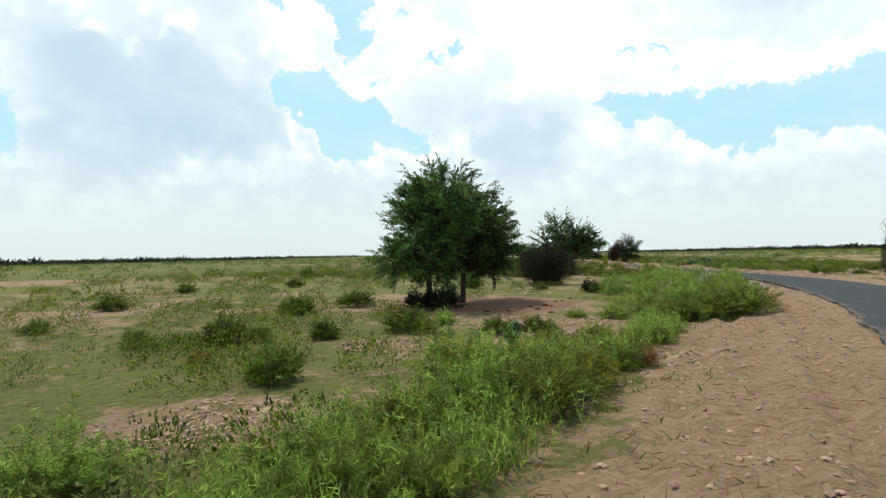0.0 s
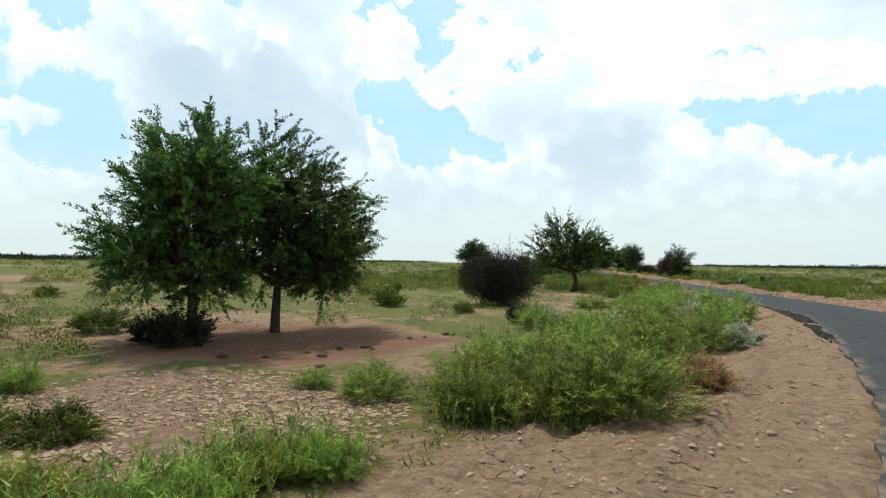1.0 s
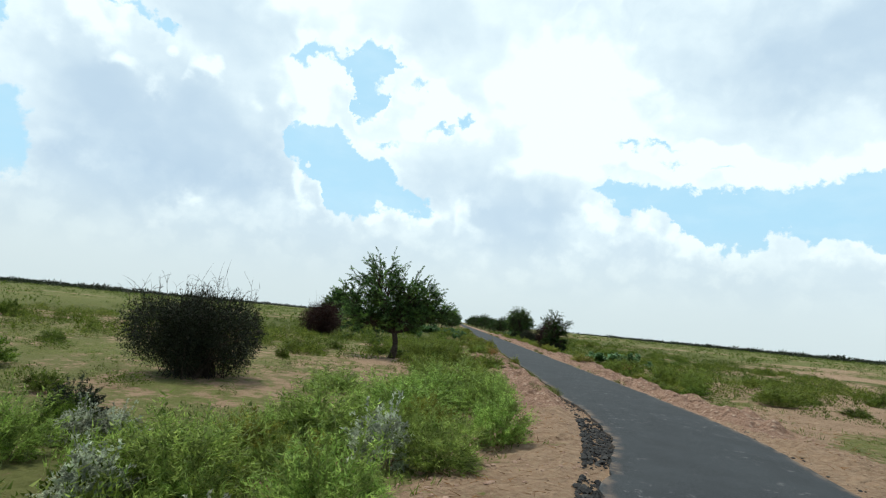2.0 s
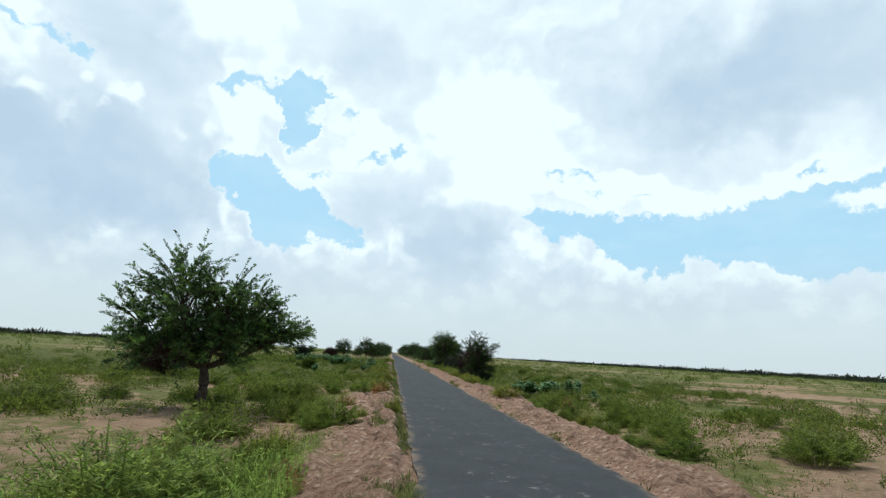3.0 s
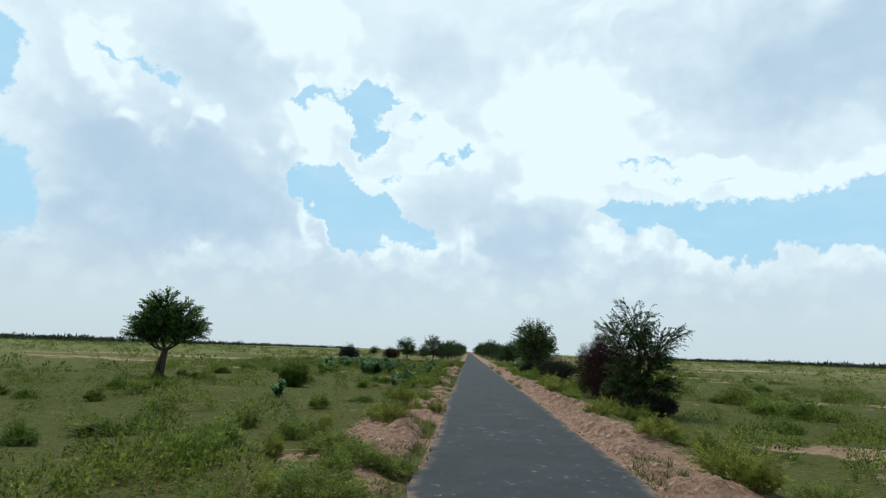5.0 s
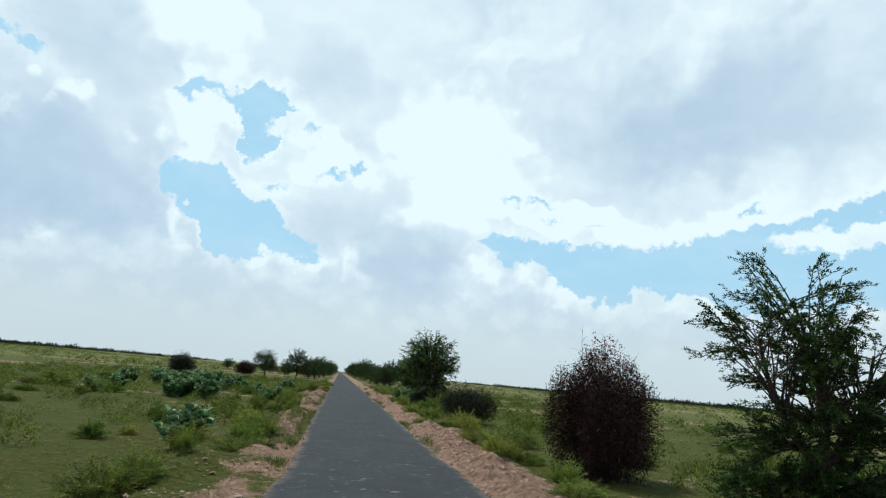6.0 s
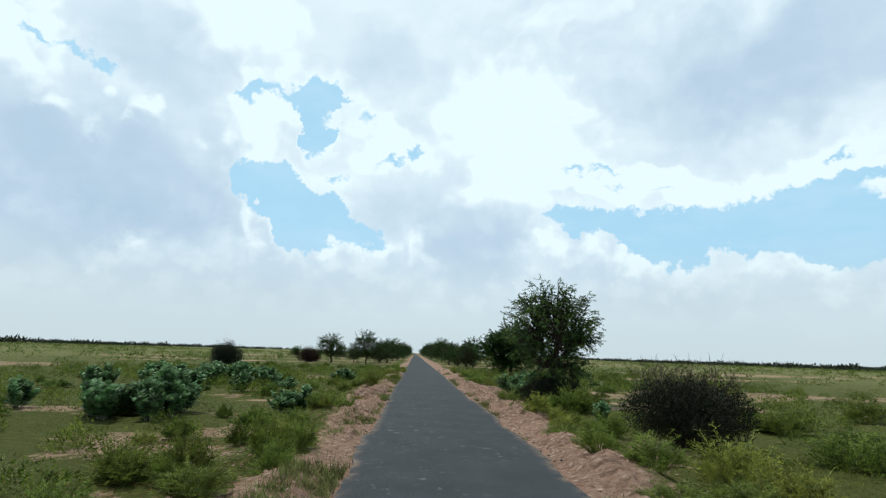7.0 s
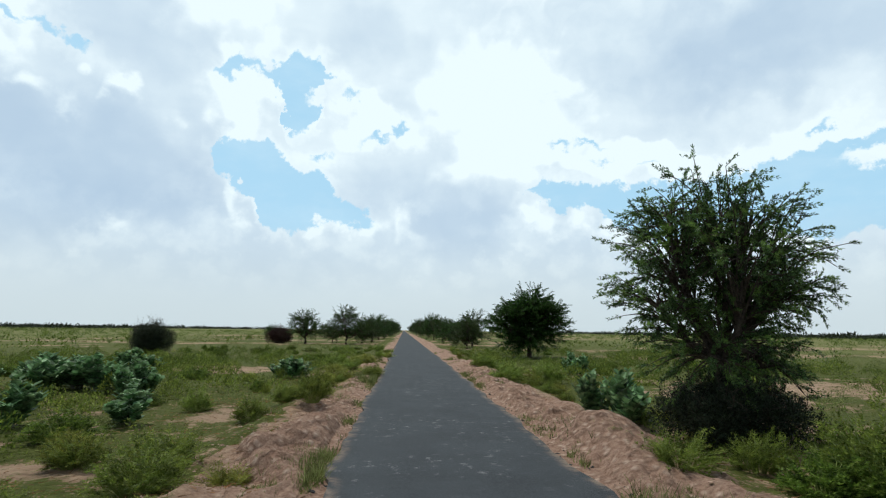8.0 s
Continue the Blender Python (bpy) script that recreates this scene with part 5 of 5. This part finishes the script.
def scrub(name, count, seed, near, far, box, wide, tall, leaves, leaf, mat, label):
    x, y, rng = scattered(count, seed, near, far, *box, lambda x, y, d: 0.25 + 0.75 * ramp(lattice(x, y, 0.05, seed), -0.3, 0.4))
    clear = (np.hypot((x + 15.3) / 3.8, (y + 11.0) / 3.4) > 1) & (np.hypot((x + 14.1) / 2.6, (y + 16.2) / 2.2) > 1)
    x, y = x[clear], y[clear]
    w, h = rng.uniform(*wide, len(x)), rng.uniform(*tall, len(x))
    o = unit(rng.normal(size=(len(x), leaves, 3)))
    o[..., 2] = np.abs(o[..., 2])
    r = rng.uniform(0.45, 1.0, (len(x), leaves, 1)) ** 0.4 * (1 + 0.18 * np.sin(4 * np.arctan2(o[..., 1:2], o[..., :1]) + x[:, None, None]))
    foot = np.stack([x, y, height(x, y) - 0.05], 1)[:, None]
    p = foot + o * r * np.stack([w / 2, w / 2, h], 1)[:, None]
    size = leaf * np.sqrt(w * h).repeat(leaves) * rng.uniform(0.7, 1.3, len(x) * leaves)
    way = (o + rng.normal(size=o.shape) * 0.5 + [0, 0, 0.4]).reshape(-1, 3)
    tagged(mesh_object(name, *leaf_mesh(p.reshape(-1, 3), way, size, size * 0.5, rng), mat), label, "scrub", kind="stuff")


grass_cover()
tall_weeds()
scrub("bend_scrub", 320, 317, 7.0, 50.0, (-62, -13, -24, 30), (0.5, 1.6), (0.25, 0.7), 560, 0.075, DUSKY_LEAF, "scattered dusky green shrubs on the plain near the bend")
scrub("roadside_scrub", 430, 319, 4.4, 26.0, (-26, 26, 10, 118), (0.6, 2.0), (0.3, 0.75), 560, 0.085, DUSKY_LEAF, "scattered dusky weeds and low shrubs beside the straight road")
scrub("low_scrub", 900, 311, 4.6, 30.0, (-46, 31, -28, 125), (0.5, 1.7), (0.25, 0.65), 520, 0.08, BUSH_LEAF, "scattered low green shrubs over the plain")
scrub("pale_scrub", 1000, 315, 4.6, 45.0, (-60, 46, -28, 150), (0.4, 1.4), (0.16, 0.45), 300, 0.088, OLIVE_LEAF, "scattered dull olive weeds over the plain")
scrub("plain_scrub", 6500, 312, 24.0, 400.0, (-420, 420, -60, 520), (0.8, 3.0), (0.35, 1.1), 50, 0.19, BUSH_LEAF, "countless shrubs dotting the far plain")
scrub("far_thicket", 1600, 318, 240.0, 700.0, (-760, 760, -60, 900), (5.0, 14.0), (1.2, 3.4), 60, 0.19, DARK_LEAF, "dark thickets of scrub at the edge of the plain")
scrub("horizon_scrub", 3200, 313, 250.0, 1600.0, (-1600, 1600, 250, 1500), (6.0, 18.0), (1.6, 4.2), 40, 0.30, DARK_LEAF, "dark line of distant scrub along the horizon")


def clods(name, mat, count, seed, lo, hi, y0, y1, small, large, label, side=0, sink=0.3):
    """Lumps of earth lying loose; each a dented octahedron."""
    rng = np.random.default_rng(seed)
    line = ROAD[(ROAD[:, 1] > y0) & (ROAD[:, 1] < y1)]
    way = unit(np.gradient(line, axis=0))
    far = np.r_[0, np.cumsum(np.linalg.norm(np.diff(line, axis=0), axis=1))]
    at = rng.uniform(0, far[-1], count * 4)
    d = rng.uniform(lo, hi, count * 4) * (side if side else rng.choice([-1.0, 1.0], count * 4))
    x = np.interp(at, far, line[:, 0]) + np.interp(at, far, way[:, 1]) * d
    y = np.interp(at, far, line[:, 1]) - np.interp(at, far, way[:, 0]) * d
    ok = lattice(x, y, 0.8, seed) + rng.uniform(-0.6, 0.6, len(x)) > 0
    x, y = x[ok][:count], y[ok][:count]
    n = len(x)
    shape = np.array([(1, 0, 0), (0, 1, 0), (-1, 0, 0), (0, -1, 0), (0, 0, 0.7), (0.6, 0.6, 0.35), (-0.6, 0.6, 0.35), (-0.6, -0.6, 0.3), (0.6, -0.6, 0.35), (0, 0, -0.5)])
    tris = np.array([(0, 5, 8), (5, 4, 8), (5, 1, 6), (5, 6, 4), (6, 2, 7), (6, 7, 4), (7, 3, 8), (7, 8, 4), (0, 1, 5), (1, 2, 6), (2, 3, 7), (3, 0, 8), (0, 9, 1), (1, 9, 2), (2, 9, 3), (3, 9, 0)])
    size = small + (large - small) * rng.uniform(size=n) ** 3
    a = rng.uniform(0, 2 * np.pi, n)
    v = shape[None] * rng.uniform(0.7, 1.25, (n, 10, 1)) * size[:, None, None] * rng.uniform(0.7, 1.3, (n, 1, 3))
    c, s_ = np.cos(a)[:, None], np.sin(a)[:, None]
    v = np.stack([v[..., 0] * c - v[..., 1] * s_, v[..., 0] * s_ + v[..., 1] * c, v[..., 2]], -1)
    v = v + np.stack([x, y, height(x, y) - size * sink * 0.3], 1)[:, None]
    f = tris[None] + (np.arange(n) * 10)[:, None, None]
    tagged(mesh_object(name, v.reshape(-1, 3), f.reshape(-1, 3), mat, False), label, "soil", kind="stuff")


clods("earth_heaps", CLOD, 1500, 406, 2.0, 3.6, -2, 92, 0.015, 0.06, "heaps of crumbled pinkish earth along the verge")
clods("earth_clods", CLOD, 11000, 401, 1.8, 4.2, -4, 95, 0.008, 0.035, "loose pinkish clods of earth along the verge")


def crust_patch(count, seed, cx, cy, rx, ry):
    """Flat flakes of cracked crust lying over a bare patch."""
    rng = np.random.default_rng(seed)
    a, r = rng.uniform(0, 2 * np.pi, count), np.sqrt(rng.uniform(0, 1, count))
    x, y = cx + rx * r * np.cos(a), cy + ry * r * np.sin(a)
    ok = lattice(x, y, 1.1, seed) + rng.uniform(-0.7, 0.7, count) > 0
    x, y = x[ok], y[ok]
    n, m = len(x), 6
    ang = np.arange(m) * 2 * np.pi / m + rng.uniform(-0.3, 0.3, (n, m))
    size = 0.012 + 0.05 * rng.uniform(size=(n, 1)) ** 2.5
    ring = np.stack([np.cos(ang) * size * rng.uniform(0.7, 1.2, (n, m)), np.sin(ang) * size * rng.uniform(0.5, 1.0, (n, m)), rng.normal(size=(n, m)) * 0.008], -1)
    top = ring + np.stack([x, y, height(x, y) + 0.004 + 0.12 * size[:, 0]], 1)[:, None]
    low = ring * [1.1, 1.1, 0] + np.stack([x, y, height(x, y) - 0.02], 1)[:, None]
    verts = np.concatenate([top, low], 1).reshape(-1, 3)
    at = (np.arange(n) * 2 * m)[:, None]
    caps = at + np.arange(m)[None]
    sides = np.stack([np.stack([at[:, 0] + m + i, at[:, 0] + m + (i + 1) % m, at[:, 0] + (i + 1) % m, at[:, 0] + i], -1) for i in range(m)], 1).reshape(-1, 4)
    tagged(mesh_object("crust_flakes", verts, [caps, sides], CRUST), "pale flakes of cracked crust on bare soil", "soil", kind="stuff")


def edge_tufts():
    """Short weeds that hug the edge of the asphalt in a broken strip."""
    rng = np.random.default_rng(421)
    y = rng.uniform(2, 110, 60000)
    side = rng.choice([-1.0, -1.0, 1.0], len(y))
    x = side * (1.72 + 0.75 * rng.uniform(size=len(y)) ** 1.3)
    want = np.where(side < 0, 0.35 * (ramp(y, 4, 9) - ramp(y, 26, 34)), -0.8 + 0.6 * ramp(y, 40, 60))
    ok = lattice(x, y, 0.16, 71) + 0.9 * lattice(x, y, 0.9, 72) + want + rng.uniform(-0.3, 0.3, len(y)) > 0.25
    x, y = x[ok][:9000], y[ok][:9000]
    n = len(x)
    foot = np.stack([x, y, height(x, y) - 0.02], 1).repeat(7, 0) + rng.normal(size=(n * 7, 3)) * [0.04, 0.04, 0.0]
    way = rng.normal(size=foot.shape) * [0.45, 0.45, 0.15] + [0, 0, 0.9]
    tall = (rng.uniform(0.07, 0.24, n) * (1 + 0.6 * lattice(x, y, 1.1, 73))).repeat(7) * rng.uniform(0.6, 1.2, n * 7)
    tagged(mesh_object("edge_grass", *leaf_mesh(foot, way, tall * 0.8, 0.016, rng), OLIVE_LEAF), "broken strip of short green weeds along the asphalt edge", "grass", kind="stuff")


def dry_litter(count, seed):
    """Withered stalks lying about on the sandy shoulder."""
    rng = np.random.default_rng(seed)
    line = ROAD[(ROAD[:, 1] > -33) & (ROAD[:, 1] < 95)]
    pick = rng.integers(0, len(line) - 1, count)
    d = rng.choice([-1.0, -1.0, 1.0], count) * rng.uniform(2.0, 6.5, count)
    way = unit(line[pick + 1] - line[pick])
    x, y = line[pick, 0] + way[:, 1] * d + rng.normal(size=count) * 0.3, line[pick, 1] - way[:, 0] * d + rng.normal(size=count) * 0.5
    ok = lattice(x, y, 0.7, seed) + rng.uniform(-0.5, 0.5, count) > 0
    x, y = x[ok], y[ok]
    foot = np.stack([x, y, height(x, y) + 0.005], 1)
    way = rng.normal(size=foot.shape) * [1, 1, 0.12] + [0, 0, 0.12]
    tagged(mesh_object("dry_litter", *leaf_mesh(foot, way, rng.uniform(0.05, 0.22, len(foot)), 0.012, rng), DRY_LEAF), "withered stalks and straw on sandy soil", "litter", kind="stuff")


crust_patch(9000, 411, -14.1, -16.2, 2.7, 2.3)
crust_patch(2200, 413, -17.0, -19.2, 1.9, 0.9)
crust_patch(2600, 414, -19.0, -24.4, 1.3, 0.9)
edge_tufts()
dry_litter(44000, 412)
clods("gravel", CLOD, 4200, 402, 1.8, 5.5, -32, -3, 0.008, 0.045, "loose gravel and clods on the sandy shoulder", side=-1)
clods("asphalt_crumbs", CRUMB, 1700, 403, 1.35, 1.88, -10.5, -0.5, 0.012, 0.06, "black crumbs of broken asphalt where the road edge is bitten away", side=-1, sink=-0.9)
clods("asphalt_grit", CRUMB, 700, 407, 1.5, 1.9, -12, 12, 0.012, 0.045, "black grit of broken asphalt at the road edge", side=-1, sink=-0.3)
clods("edge_gravel", CRUMB, 1500, 404, 1.55, 1.95, -12, 95, 0.01, 0.035, "fine dark gravel along the road edge", sink=-0.15)


# ---- loose things on the ground ----
def lump(name, seed, mat, wide, tall, label, category, x, y, turn):
    """A dented, flattened lump lying on the soil."""
    bm = bmesh.new()
    bmesh.ops.create_icosphere(bm, subdivisions=2, radius=0.5)
    for v in bm.verts:
        n = noise.noise(v.co * 3.0 + Vector((seed * 7.3, 0, seed))) * 0.45 + noise.noise(v.co * 8.0 + Vector((0, seed * 3.1, 0))) * 0.12
        v.co *= 1.0 + n
        v.co = Vector((v.co.x * wide, v.co.y * wide * 0.7, max(v.co.z, -0.2) * tall))
    me = bpy.data.meshes.new(name)
    bm.to_mesh(me)
    bm.free()
    me.materials.append(mat)
    ob = new(name, me)
    ob.matrix_basis = pose(x, y, ground_at(x, y) + 0.15 * tall, 0, 0, turn)
    return tagged(ob, label, category)


def slab(seed, x, y, wide, tilt, turn):
    """A broken plate of dried crust with an uneven outline."""
    rng = random.Random(seed)
    bm = bmesh.new()
    ring = [bm.verts.new((wide * 0.5 * rng.uniform(0.75, 1.15) * math.cos(a), wide * 0.4 * rng.uniform(0.75, 1.15) * math.sin(a), 0.0))
            for a in [i * 2 * math.pi / 9 for i in range(9)]]
    face = bm.faces.new(ring)
    up = bmesh.ops.extrude_face_region(bm, geom=[face])
    for v in up["geom"]:
        if isinstance(v, bmesh.types.BMVert):
            v.co.z += 0.13 + rng.uniform(-0.05, 0.04)
            v.co.x, v.co.y = v.co.x * 0.94, v.co.y * 0.94
    bmesh.ops.recalc_face_normals(bm, faces=bm.faces)
    bmesh.ops.bevel(bm, geom=list(bm.edges), offset=0.018, segments=1, affect="EDGES")
    me = bpy.data.meshes.new("crust_chunk")
    bm.to_mesh(me)
    bm.free()
    me.materials.append(SLAB)
    ob = new("crust_chunk", me)
    ob.matrix_basis = pose(x, y, ground_at(x, y) - 0.10, tilt, tilt * 0.6, turn)
    tagged(ob, "broken plate of dried earth crust on the shoulder", "clod", "plates of broken crust")


rng_slab = random.Random(12)
for n in range(34):
    a, r = rng_slab.uniform(0, 6.28), math.sqrt(rng_slab.uniform(0, 1))
    slab(n, -12.4 + 0.85 * r * math.cos(a), -21.15 + 0.75 * r * math.sin(a), rng_slab.uniform(0.12, 0.34), rng_slab.choice([-1, 1]) * rng_slab.uniform(8, 26), n * 47)
DUNG_SPOTS = [(-13.9, -12.6, 0.22), (-14.4, -12.2, 0.16), (-14.0, -11.5, 0.2), (-13.5, -11.3, 0.26), (-13.3, -11.5, 0.14), (-14.9, -12.9, 0.18),
              (-15.6, -13.2, 0.24), (-12.9, -9.9, 0.2), (-12.6, -9.6, 0.16), (-13.6, -13.4, 0.2), (-12.2, -9.0, 0.22), (-6.6, 11.3, 0.24), (-5.6, 12.4, 0.2)]
for n, (x, y, wide) in enumerate(DUNG_SPOTS):
    tagged(lump("dung_lump", n, DUNG, wide, wide * 0.4, "dark dried lump of dung on bare reddish soil", "dung", x, y, n * 61), group="dried lumps on the soil")
STONES = [(-9.6, -19.4, 0.14), (-8.3, -17.0, 0.1), (-11.0, -21.5, 0.12), (-10.3, -20.0, 0.09), (-2.75, 12.2, 0.26), (-2.5, 11.3, 0.2), (-2.9, 13.1, 0.2),
          (-3.3, 10.0, 0.25), (2.4, 12.6, 0.16), (2.9, 10.9, 0.2), (-2.15, 66.9, 0.12), (-2.6, 33.0, 0.22), (2.5, 47.0, 0.2)]
for n, (x, y, wide) in enumerate(STONES):
    tagged(lump("earth_lump", 30 + n, CLOD, wide, wide * 0.7, "pale lump of hard earth on the verge", "clod", x, y, n * 83), group="lumps of earth on the verge")
